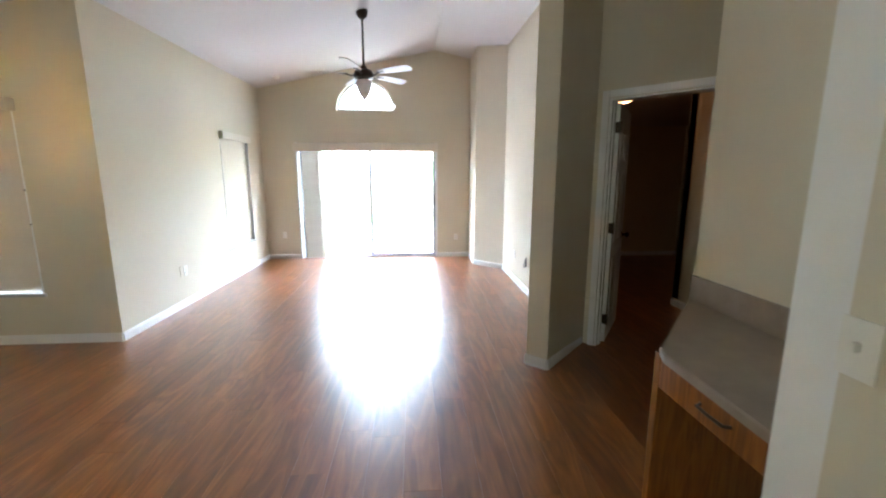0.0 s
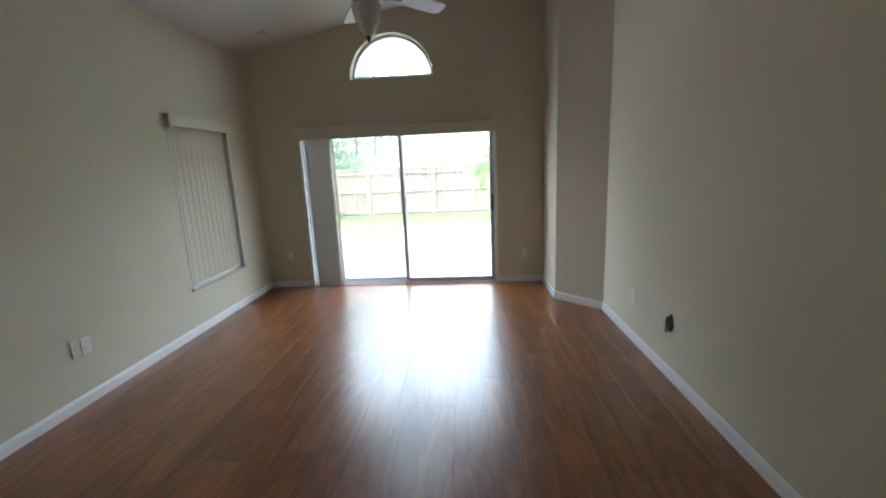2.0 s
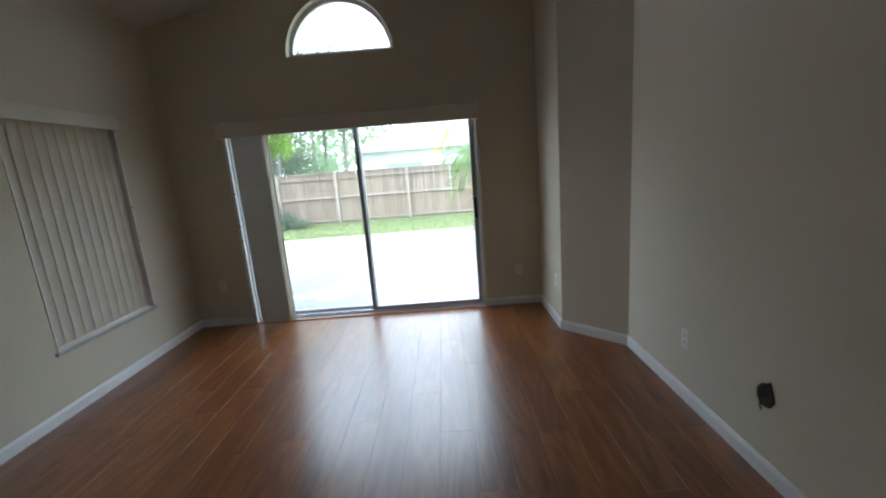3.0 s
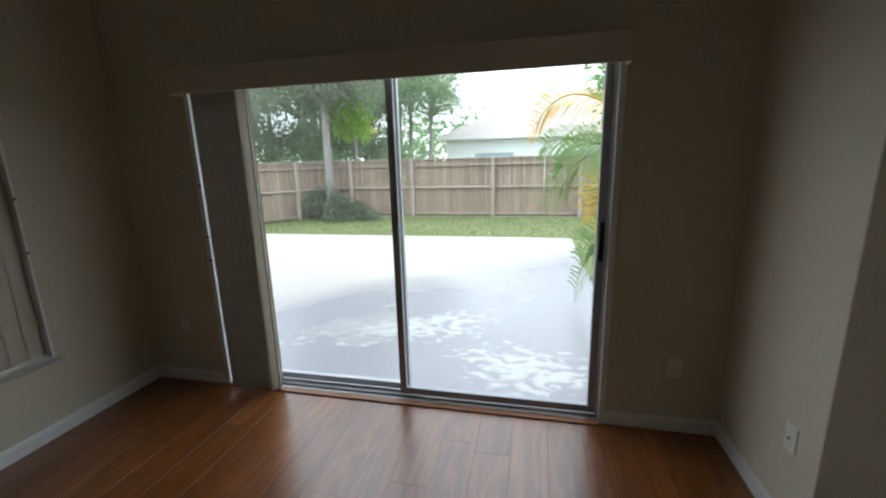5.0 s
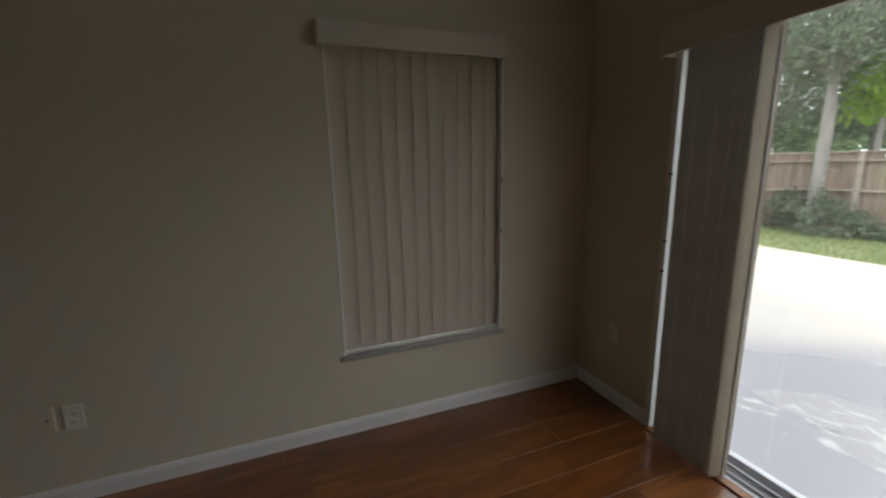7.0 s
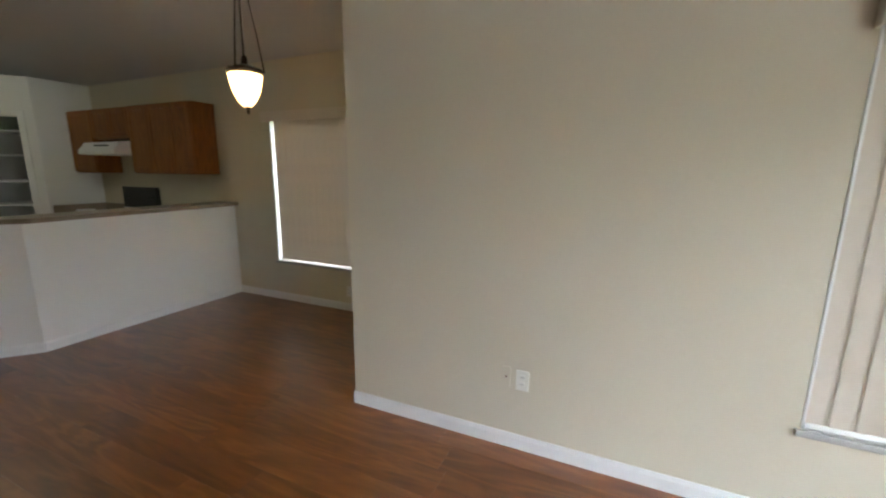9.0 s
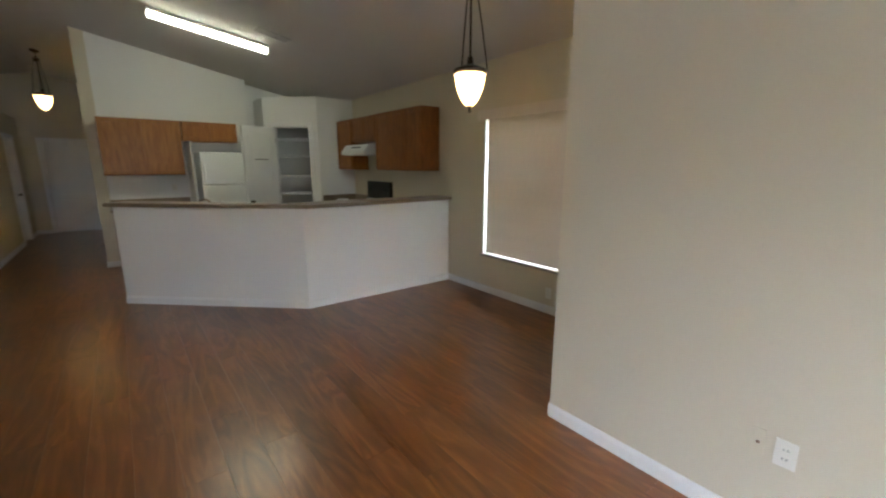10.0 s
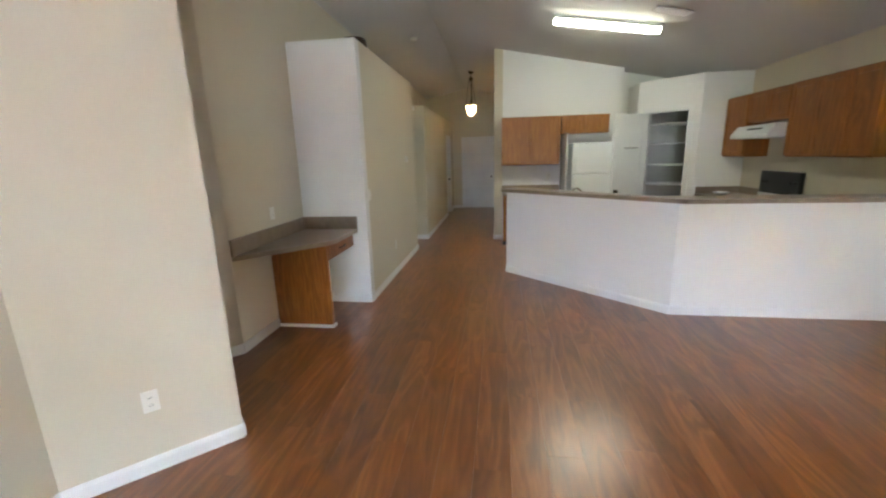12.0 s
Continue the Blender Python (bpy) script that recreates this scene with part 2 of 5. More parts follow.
# pale blue base colour carries the sky's reflection in the far panes
SKYGLASS = surf("far_window_glass", (0.30, 0.38, 0.43), (0.36, 0.44, 0.49), 0.12, 2, 30, 0.0)
# near-black that stands for the shade inside the wall hole
HOLE_SHADE = surf("painted_hole_shade", (0.02, 0.017, 0.014), (0.05, 0.04, 0.03), 0.9, 20, 80, 0.5)


def wet_concrete():
    """Patio slab: pale concrete with dark damp patches, shallow glossy puddles and ragged paler patches."""
    m, n, l, p = nodes_of("damp_patio_concrete")
    co = n.new("ShaderNodeTexCoord")
    big, mid, fine = n.new("ShaderNodeTexNoise"), n.new("ShaderNodeTexNoise"), n.new("ShaderNodeTexNoise")
    stretch = n.new("ShaderNodeMapping")
    stretch.inputs["Scale"].default_value = (0.75, 1.25, 1.0)
    l.new(co.outputs["Object"], stretch.inputs["Vector"])
    for t, k, d, w in ((big, 0.42, 4, 0.6), (mid, 11.0, 12, 0.35), (fine, 38, 4, 0.0)):
        t.inputs["Scale"].default_value, t.inputs["Detail"].default_value, t.inputs["Distortion"].default_value = k, d, w
        l.new(stretch.outputs["Vector"] if t is mid else co.outputs["Object"], t.inputs["Vector"])
    patch = n.new("ShaderNodeTexNoise")
    patch.inputs["Scale"].default_value, patch.inputs["Detail"].default_value = 0.8, 2
    l.new(co.outputs["Object"], patch.inputs["Vector"])
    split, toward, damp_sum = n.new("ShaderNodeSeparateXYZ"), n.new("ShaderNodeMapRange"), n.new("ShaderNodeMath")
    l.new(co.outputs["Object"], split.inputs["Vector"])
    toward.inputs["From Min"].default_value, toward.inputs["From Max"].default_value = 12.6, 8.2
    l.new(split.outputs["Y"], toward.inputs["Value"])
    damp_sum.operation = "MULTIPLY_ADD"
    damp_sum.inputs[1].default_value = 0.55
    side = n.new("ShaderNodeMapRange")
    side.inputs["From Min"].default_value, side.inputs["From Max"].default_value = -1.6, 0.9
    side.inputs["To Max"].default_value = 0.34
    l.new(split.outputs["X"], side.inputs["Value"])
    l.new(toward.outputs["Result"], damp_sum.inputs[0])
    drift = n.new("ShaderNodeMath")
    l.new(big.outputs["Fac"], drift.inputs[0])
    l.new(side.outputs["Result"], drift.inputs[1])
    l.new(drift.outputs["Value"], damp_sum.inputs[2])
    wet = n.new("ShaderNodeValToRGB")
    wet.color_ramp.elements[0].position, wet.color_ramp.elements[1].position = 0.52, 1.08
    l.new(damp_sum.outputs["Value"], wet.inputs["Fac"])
    # two spread-out paler patches, ragged at the edge
    spread = None
    for cx, cy, rx, ry, turn in ((-1.25, 8.72, 1.15, 0.42, 24.0), (0.06, 8.08, 0.62, 0.50, -8.0)):
        local = n.new("ShaderNodeMapping")
        local.vector_type = "TEXTURE"
        local.inputs["Location"].default_value = (cx, cy, 0.0)
        local.inputs["Rotation"].default_value = (0.0, 0.0, radians(turn))
        local.inputs["Scale"].default_value = (rx, ry, 40.0)
        l.new(co.outputs["Object"], local.inputs["Vector"])
        dist, near = n.new("ShaderNodeVectorMath"), n.new("ShaderNodeMapRange")
        dist.operation = "LENGTH"
        l.new(local.outputs["Vector"], dist.inputs[0])
        near.inputs["From Min"].default_value, near.inputs["From Max"].default_value = 1.5, 0.25
        near.inputs["To Max"].default_value = 0.31
        l.new(dist.outputs["Value"], near.inputs["Value"])
        if spread is None:
            spread = near.outputs["Result"]
        else:
            both = n.new("ShaderNodeMath")
            both.operation = "MAXIMUM"
            l.new(spread, both.inputs[0])
            l.new(near.outputs["Result"], both.inputs[1])
            spread = both.outputs["Value"]
    sum_ = n.new("ShaderNodeMath")
    sum_.operation = "MULTIPLY_ADD"
    sum_.inputs[1].default_value = 0.35
    l.new(patch.outputs["Fac"], sum_.inputs[0])
    l.new(mid.outputs["Fac"], sum_.inputs[2])
    shift = n.new("ShaderNodeMath")
    l.new(sum_.outputs["Value"], shift.inputs[0])
    l.new(spread, shift.inputs[1])
    edge = n.new("ShaderNodeValToRGB")
    ee = edge.color_ramp.elements
    ee[0].position, ee[0].color = 0.89, (0, 0, 0, 1)
    ee[1].position, ee[1].color = 1.04, (0.9, 0.9, 0.9, 1)
    l.new(shift.outputs["Value"], edge.inputs["Fac"])
    pale = n.new("ShaderNodeMix")
    pale.data_type = "RGBA"
    pale.inputs["A"].default_value = (0, 0, 0, 1)
    l.new(wet.outputs["Color"], pale.inputs["Factor"])
    l.new(edge.outputs["Color"], pale.inputs["B"])
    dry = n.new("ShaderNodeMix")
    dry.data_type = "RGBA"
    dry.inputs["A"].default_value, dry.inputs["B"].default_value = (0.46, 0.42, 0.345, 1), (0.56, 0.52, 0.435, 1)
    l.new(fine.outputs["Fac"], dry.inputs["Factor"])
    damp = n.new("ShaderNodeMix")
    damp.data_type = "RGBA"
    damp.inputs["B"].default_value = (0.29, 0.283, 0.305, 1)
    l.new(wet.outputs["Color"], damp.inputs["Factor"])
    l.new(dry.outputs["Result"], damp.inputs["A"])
    pale_mix = n.new("ShaderNodeMix")
    pale_mix.data_type = "RGBA"
    pale_mix.inputs["B"].default_value = (0.50, 0.495, 0.48, 1)
    l.new(pale.outputs["Result"], pale_mix.inputs["Factor"])
    l.new(damp.outputs["Result"], pale_mix.inputs["A"])
    l.new(pale_mix.outputs["Result"], p.inputs["Base Color"])
    rg = n.new("ShaderNodeMapRange")
    rg.inputs["To Min"].default_value, rg.inputs["To Max"].default_value = 0.6, 0.26
    l.new(wet.outputs["Color"], rg.inputs["Value"])
    l.new(rg.outputs["Result"], p.inputs["Roughness"])
    bp = n.new("ShaderNodeBump")
    bp.inputs["Strength"].default_value, bp.inputs["Distance"].default_value = 0.12, 0.006
    l.new(fine.outputs["Fac"], bp.inputs["Height"])
    l.new(bp.outputs["Normal"], p.inputs["Normal"])
    return m


PATIO = wet_concrete()

# ---- mesh helpers ----
ROOTS = {}


def box(bm, x0, x1, y0, y1, z0, z1, m=None):
    v = [bm.verts.new((x, y, z)) for z in (z0, z1) for x, y in ((x0, y0), (x1, y0), (x1, y1), (x0, y1))]
    for f in ((3, 2, 1, 0), (4, 5, 6, 7), (0, 1, 5, 4), (1, 2, 6, 5), (2, 3, 7, 6), (3, 0, 4, 7)):
        bm.faces.new([v[i] for i in f])
    if m is not None:
        bmesh.ops.transform(bm, matrix=m, verts=v)
    return v


def boxed(*boxes, bevel=0.0, segments=2, m=None):
    bm = bmesh.new()
    for b in boxes:
        box(bm, *b)
    if bevel:
        bmesh.ops.bevel(bm, geom=bm.edges[:], offset=bevel, segments=segments, affect="EDGES", profile=0.6)
    if m is not None:
        bmesh.ops.transform(bm, matrix=m, verts=bm.verts[:])
    return bm


def prism(bm, outline, z0, z1):
    """A slab with an outline of (x, y) corners."""
    lo, hi = [bm.verts.new((x, y, z0)) for x, y in outline], [bm.verts.new((x, y, z1)) for x, y in outline]
    bm.faces.new(lo[::-1]), bm.faces.new(hi)
    for i in range(len(lo)):
        j = (i + 1) % len(lo)
        bm.faces.new((lo[i], lo[j], hi[j], hi[i]))
    return bm


def lathe(bm, profile, x=0.0, y=0.0, steps=28):
    """A turned body from (radius, z) pairs, listed from one end to the other."""
    rings = []
    for r, z in profile:
        rings.append([bm.verts.new((x + r * math.cos(a), y + r * math.sin(a), z)) for a in (2 * math.pi * i / steps for i in range(steps))])
    for a, b in zip(rings, rings[1:]):
        for i in range(steps):
            j = (i + 1) % steps
            bm.faces.new((a[i], a[j], b[j], b[i]))
    bm.faces.new(rings[0][::-1]), bm.faces.new(rings[-1])
    bmesh.ops.recalc_face_normals(bm, faces=bm.faces[:])
    return bm


def tube(bm, points, radius, steps=8):
    """A round bar along a line of points; radius is a number or one for each point."""
    pts = [Vector(p) for p in points]
    rad = [radius] * len(pts) if isinstance(radius, (int, float)) else radius
    rings = []
    for i, p in enumerate(pts):
        d = (pts[min(i + 1, len(pts) - 1)] - pts[max(i - 1, 0)]).normalized()
        u = d.orthogonal().normalized() if i == 0 else (u - d * u.dot(d)).normalized()
        w = d.cross(u)
        rings.append([bm.verts.new(p + rad[i] * (u * math.cos(a) + w * math.sin(a))) for a in (2 * math.pi * k / steps for k in range(steps))])
    for a, b in zip(rings, rings[1:]):
        for i in range(steps):
            j = (i + 1) % steps
            bm.faces.new((a[i], a[j], b[j], b[i]))
    bm.faces.new(rings[0][::-1]), bm.faces.new(rings[-1])
    return bm


def part(name, bm, material, parent=None, label="", smooth=False):
    """Links a bmesh as one mesh object, in world coordinates, under a thing or a part."""
    bmesh.ops.recalc_face_normals(bm, faces=bm.faces[:])
    me = bpy.data.meshes.new(name)
    root = ROOTS.get(parent) if parent is not None else None
    if root is not None:
        bmesh.ops.transform(bm, matrix=root.inverted(), verts=bm.verts[:])
    bm.to_mesh(me)
    bm.free()
    me.materials.append(material)
    if smooth:
        me.shade_smooth()
        me.set_sharp_from_angle(angle=radians(40))
    ob = new(name, me)
    if parent is not None:
        ob.parent = parent
        ROOTS[ob] = root
    if label:
        ob["label"] = label
    return ob


def thing(name, x, y, z, label, category, group="", kind="", turn=0.0):
    ob = new(name)
    ob.matrix_basis = pose(x, y, z, 0, 0, turn)
    ROOTS[ob] = pose(x, y, z, 0, 0, turn)
    return tagged(ob, label, category, group, kind)


def solid(name, bm, material, label, category, kind="", smooth=False):
    return tagged(part(name, bm, material, smooth=smooth), label, category, "", kind)


# ---- plan ----
XW, XD, YN = -2.68, -4.14, 7.35          # living-room side wall, dining wall, garden wall
RIDGE = 0.45


def zc(x, y):
    """Height of the vaulted ceiling."""
    k = (y + 3.0) / 10.35
    top = 3.55 + 0.20 * k
    return top - (0.195 + 0.027 * k) * (RIDGE - x) if x < RIDGE else top - 0.2 * (x - RIDGE)


def wall(name, p0, p1, t, top=None, holes=(), arch=None, mat=PAINT, label="cream painted wall", parent=None):
    """A wall whose room face runs from p0 to p1, t thick to the left of that line. holes: (s0, s1, z0, z1); arch: (middle, radius, z0)."""
    a, b = Vector(p0), Vector(p1)
    length, d = (b - a).length, (b - a).normalized()
    off = Vector((-d.y, d.x)) * t
    cuts = {0.0, length}
    for s0, s1, _, _ in holes:
        cuts |= {s0, s1}
    if arch:
        cuts |= {arch[0] - arch[1] * math.cos(math.pi * i / 28) for i in range(29)}
    if abs(d.x) > 1e-6:
        s = (RIDGE - a.x) / d.x
        if 0 < s < length:
            cuts.add(s)
    cuts = sorted(cuts)
    high = (lambda x, y: top) if top is not None else (lambda x, y: zc(x, y) + 0.03)
    bm = bmesh.new()

    def column(s0, s1, lo0, lo1, hi0, hi1):
        q = [a + d * s0, a + d * s1, a + d * s1 + off, a + d * s0 + off]
        lo, hi = (lo0, lo1, lo1, lo0), (hi0, hi1, hi1, hi0)
        v = [bm.verts.new((p.x, p.y, z)) for p, z in zip(q, lo)] + [bm.verts.new((p.x, p.y, z)) for p, z in zip(q, hi)]
        for f in ((3, 2, 1, 0), (4, 5, 6, 7), (0, 1, 5, 4), (1, 2, 6, 5), (2, 3, 7, 6), (3, 0, 4, 7)):
            bm.faces.new([v[i] for i in f])

    for s0, s1 in zip(cuts, cuts[1:]):
        if s1 - s0 < 1e-5:
            continue
        mid = (s0 + s1) / 2
        q0, q1 = a + d * s0, a + d * s1
        h0, h1 = high(q0.x, q0.y), high(q1.x, q1.y)
        gaps = sorted((z0, z0, z1, z1) for u0, u1, z0, z1 in holes if u0 <= mid <= u1)
        if arch and abs(mid - arch[0]) < arch[1]:
            rise = [arch[2] + math.sqrt(max(0.0, arch[1] ** 2 - (s - arch[0]) ** 2)) for s in (s0, s1)]
            gaps.append((arch[2], arch[2], rise[0], rise[1]))
        z0 = z1 = 0.0
        for g in gaps:
            if g[0] > z0 + 1e-4:
                column(s0, s1, z0, z1, g[0], g[1])
            z0, z1 = g[2], g[3]
        column(s0, s1, z0, z1, h0, h1)
    return tagged(part(name, bm, mat, parent), label, "wall", "", "structure")


def skirting(p0, p1, height=0.085, depth=0.014, ends=(0.0, 0.0)):
    """White baseboard on the room side of a wall face from p0 to p1."""
    a, b = Vector(p0), Vector(p1)
    d = (b - a).normalized()
    a, b = a - d * ends[0], b + d * ends[1]
    n = Vector((d.y, -d.x))
    bm = bmesh.new()
    section = ((0.0, 0.0), (depth, 0.0), (depth, height - 0.02), (depth * 0.45, height), (0.0, height))
    rows = [[bm.verts.new((p.x + n.x * u, p.y + n.y * u, z)) for u, z in section] for p in (a, b)]
    for i in range(5):
        j = (i + 1) % 5
        bm.faces.new((rows[0][i], rows[0][j], rows[1][j], rows[1][i]))
    bm.faces.new(rows[0][::-1]), bm.faces.new(rows[1])
    return solid("baseboard", bm, TRIM, "white painted baseboard along the wall foot", "baseboard", "structure")


# ---- shell ----
A, B = (0.955, 2.71), (1.085, 2.58)      # end of the slanting wing wall
C, P, Q = (1.585, 3.10), (2.29, 2.42), (1.60, 1.73)   # alcove corners round the bedroom door
H0, H1 = (0.88, 0.45), (0.88, -2.21)
CH1, CH2 = (1.10, 6.60), (1.52, 6.18)
E = (1.52, 3.275)

slider = (-2.06, 0.472, 2.14)             # opening of the garden door: x from, x to, height
wall("wall_north", (-2.83, YN), (1.75, YN), 0.15, holes=[(slider[0] + 2.83, slider[1] + 2.83, -0.01, slider[2])], arch=(2.83 - 0.80, 0.525, 2.70))
wall("wall_west_living", (XW, 3.43), (XW, YN), 0.15, holes=[(5.745 - 3.43, 6.725 - 3.43, 0.475, 2.10)])
wall("wall_dining_north", (-4.32, 3.43), (XW - 0.15, 3.43), 0.15, holes=[(0.27, 1.02, 0.475, 2.10)])
wall("wall_dining_west", (XD, -4.15), (XD, 3.43), 0.15, holes=[(5.43, 7.28, 0.475, 2.10)])
wall("wall_east_step", (1.10, YN), CH1, 0.15)
wall("wall_east_chamfer", CH1, CH2, 0.15)
wall("wall_east_living", CH2, E, 0.12)
wall("wall_wing", E, A, 0.184)
door_len = (Vector(P) - Vector(C)).length
wall("wall_bedroom_door", C, P, 0.12, holes=[(0.12, 0.88, -0.01, 2.15)])
wall("wall_alcove_slant", P, Q, 0.12)
wall("wall_desk", Q, (1.60, 0.45), 0.15)
wall("wall_ledge_back", (1.60, 0.45), (1.60, -8.0), 0.15)
wall("wall_hall_north_return", (1.60, 0.45), (0.88, 0.45), 0.12, 2.74, label="off-white partial-height wall below a high ledge", mat=WHITEWALL)
wall("wall_hall_front", (0.88, 0.45 - 0.12), H1, 0.12, 2.74, label="cream partial-height hallway wall")
wall("wall_hall_back", (0.85, -3.08), (0.85, -7.85), 0.18, 2.50, label="cream partial-height hallway wall", holes=[(3.15, 3.95, -0.01, 2.05)])
wall("wall_hall_return", (1.60, -3.08), (1.035, -3.08), 0.12, 2.42, label="cream hallway wall return", mat=PAINT)
solid("ledge_front", prism(bmesh.new(), [(1.0, 0.33), (1.0, -2.21), (1.60, -2.21), (1.60, 0.33)], 2.66, 2.735), WHITEWALL, "flat painted top of the high plant ledge", "ledge", "structure")
solid("ledge_back", prism(bmesh.new(), [(1.03, -2.22), (1.03, -7.85), (1.60, -7.85), (1.60, -2.22)], 2.42, 2.49), WHITEWALL, "flat painted top of the high hallway ledge", "ledge", "structure")
wall("wall_entry", (1.60, -7.85), (-0.60, -7.85), 0.15, holes=[(1.60 - 0.53, 1.60 + 0.38, -0.01, 2.05)])
wall("wall_hall_west", (-0.44, -7.85), (-0.44, -3.05), 0.15)
wall("wall_kitchen_back", (-0.59, -3.05), (-2.62, -3.05), 0.15, mat=WHITEWALL, label="off-white kitchen wall under the vault")
wall("wall_kitchen_step", (-2.622, -3.056), (-2.622, -3.40), 0.15)
wall("wall_kitchen_recess", (-2.47, -3.35), (XD - 0.15, -3.35), 0.15, mat=WHITEWALL, label="off-white wall behind the pantry")
# corner pantry with a slanting door front
wall("wall_pantry_side", (-3.48, -2.10), (XD, -2.10), 0.10, 2.62, mat=WHITEWALL, label="off-white pantry side wall")
wall("wall_pantry_front", (-2.80, -2.78), (-3.48, -2.10), 0.10, 2.62, holes=[(0.16, 0.81, -0.01, 2.18)], mat=WHITEWALL, label="off-white slanting pantry front")
wall("wall_pantry_return", (-2.80, -3.345), (-2.80, -2.78), 0.10, 2.62, mat=WHITEWALL, label="off-white pantry return wall")
solid("pantry_lid", prism(bmesh.new(), [(-2.80, -3.345), (-2.80, -2.78), (-3.48, -2.10), (XD, -2.10), (XD, -3.345)], 2.62, 2.66), WHITEWALL, "flat top of the corner pantry", "ledge", "structure")
# bedroom behind the open door
wall("wall_bedroom_closet", (3.15, 4.146), (3.15, 1.9), 0.12, 2.46)
wall("wall_bedroom_closet_side", (5.2, 4.15), (3.15, 4.15), 0.12, 2.46)
wall("wall_bedroom_east", (5.2, 7.2), (5.2, 4.0), 0.12, 2.46)
wall("wall_bedroom_north", (1.255, 7.2), (5.2, 7.2), 0.12, 2.46)
wall("wall_bedroom_south", (3.5, 2.2), (2.18, 2.2), 0.12, 2.46)
solid("ceiling_bedroom", prism(bmesh.new(), [(1.64, 3.30), (2.42, 2.53), (2.42, 2.05), (5.35, 2.05), (5.35, 7.34), (1.26, 7.34), (1.26, 6.5), (1.64, 6.2)], 2.46, 2.54), CEILING, "flat white bedroom ceiling", "ceiling", "structure")

# vaulted ceiling, one sheet with a ridge
bm = bmesh.new()
xs, ys = (-4.35, -2.0, RIDGE, 1.9, 5.6), [-8.05 + i * 15.6 / 8 for i in range(9)]
low = [[bm.verts.new((x, y, zc(x, y))) for x in xs] for y in ys]
up = [[bm.verts.new((x, y, zc(x, y) + 0.14)) for x in xs] for y in ys]
for j in range(8):
    for i in range(4):
        bm.faces.new((low[j][i], low[j + 1][i], low[j + 1][i + 1], low[j][i + 1]))
        bm.faces.new((up[j][i], up[j][i + 1], up[j + 1][i + 1], up[j + 1][i]))
for j in range(8):
    bm.faces.new((low[j][0], up[j][0], up[j + 1][0], low[j + 1][0]))
    bm.faces.new((low[j][4], low[j + 1][4], up[j + 1][4], up[j][4]))
for i in range(4):
    bm.faces.new((low[0][i], low[0][i + 1], up[0][i + 1], up[0][i]))
    bm.faces.new((low[8][i], up[8][i], up[8][i + 1], low[8][i + 1]))
solid("ceiling", bm, CEILING, "white textured vaulted ceiling", "ceiling", "structure")

floor = solid("floor", prism(bmesh.new(), [(-4.30, -8.0), (5.3, -8.0), (5.3, 7.45), (-2.80, 7.45), (-2.80, 3.55), (-4.30, 3.55)], -0.12, -0.012), UNDER, "reddish oak laminate plank floor", "floor", "structure")

for p0, p1 in (((XW, YN), (slider[0] - 0.0, YN)), ((slider[1], YN), (1.10, YN)), ((XW, 3.43), (XW, YN)), ((XD, 3.43), (XW, 3.43)), ((XD, 0.60), (XD, 3.43)),
               ((1.10, YN), CH1), (CH1, CH2), (CH2, E), (E, A), (A, B), (B, C), (P, Q), (Q, (1.60, 1.17)), ((1.60, 1.13), (1.60, 0.45)), ((1.60, 0.45), (0.88, 0.45)), ((0.88, 0.45), H1),
               ((0.85, -3.08), (0.85, -6.15)), ((0.85, -7.1), (0.85, -7.85)), ((1.60, -3.08), (0.85, -3.08)), ((0.85, -7.85), (0.60, -7.85)), ((-0.44, -7.85), (-0.44, -3.05)), ((-0.44, -3.05), (-0.59, -3.05)),
               ((3.15, 4.15), (3.15, 2.2)), ((5.2, 4.15), (3.15, 4.15)), ((5.2, 7.2), (5.2, 4.15)), ((1.64, 7.2), (5.2, 7.2))):
    skirting(p0, p1, ends=(0.0, 0.0))


# ---- windows, blinds and the garden door ----
def frame_boxes(x0, x1, z0, z1, w, y0, y1):
    return ((x0, x0 + w, y0, y1, z0, z1), (x1 - w, x1, y0, y1, z0, z1), (x0 + w, x1 - w, y0, y1, z0, z0 + w), (x0 + w, x1 - w, y0, y1, z1 - w, z1))


def window(name, x, y, turn, width, z0, z1, label):
    """Single-hung window in a wall opening; local x along the wall from its start, local +y outward."""
    w = thing(name, x, y, z0, label, "window", kind="structure", turn=turn)
    m, h = pose(x, y, z0, 0, 0, turn), z1 - z0
    part("window_frame", boxed(*frame_boxes(0.004, width - 0.004, 0.004, h - 0.004, 0.045, 0.085, 0.135), m=m), TRIM, w)
    part("sash_rail", boxed((0.05, width - 0.05, 0.08, 0.13, h * 0.5 - 0.025, h * 0.5 + 0.025), bevel=0.004, m=m), TRIM, w)
    for a, b in ((0.05, h * 0.5 - 0.026), (h * 0.5 + 0.026, h - 0.05)):
        g = part("pane", boxed((0.051, width - 0.051, 0.105, 0.111, a, b), m=m), GLASS, w)
        g.visible_shadow = False
    for a in (0.001, width - 0.013):
        part("jamb_liner", boxed((a, a + 0.012, -0.004, 0.083, 0.003, h - 0.003), bevel=0.002, m=m), TRIM, w)
    for z in (0.62, 0.92):
        part("catch", boxed((width - 0.014, width - 0.003, -0.009, -0.003, z, z + 0.014), bevel=0.002, m=m), BLACK, w)
    part("window_sill", boxed((-0.02, width + 0.02, -0.02, 0.083, -0.028, 0.002), bevel=0.006, m=m), SILL, w, "marble sill greyed for its backlit shade")
    return w


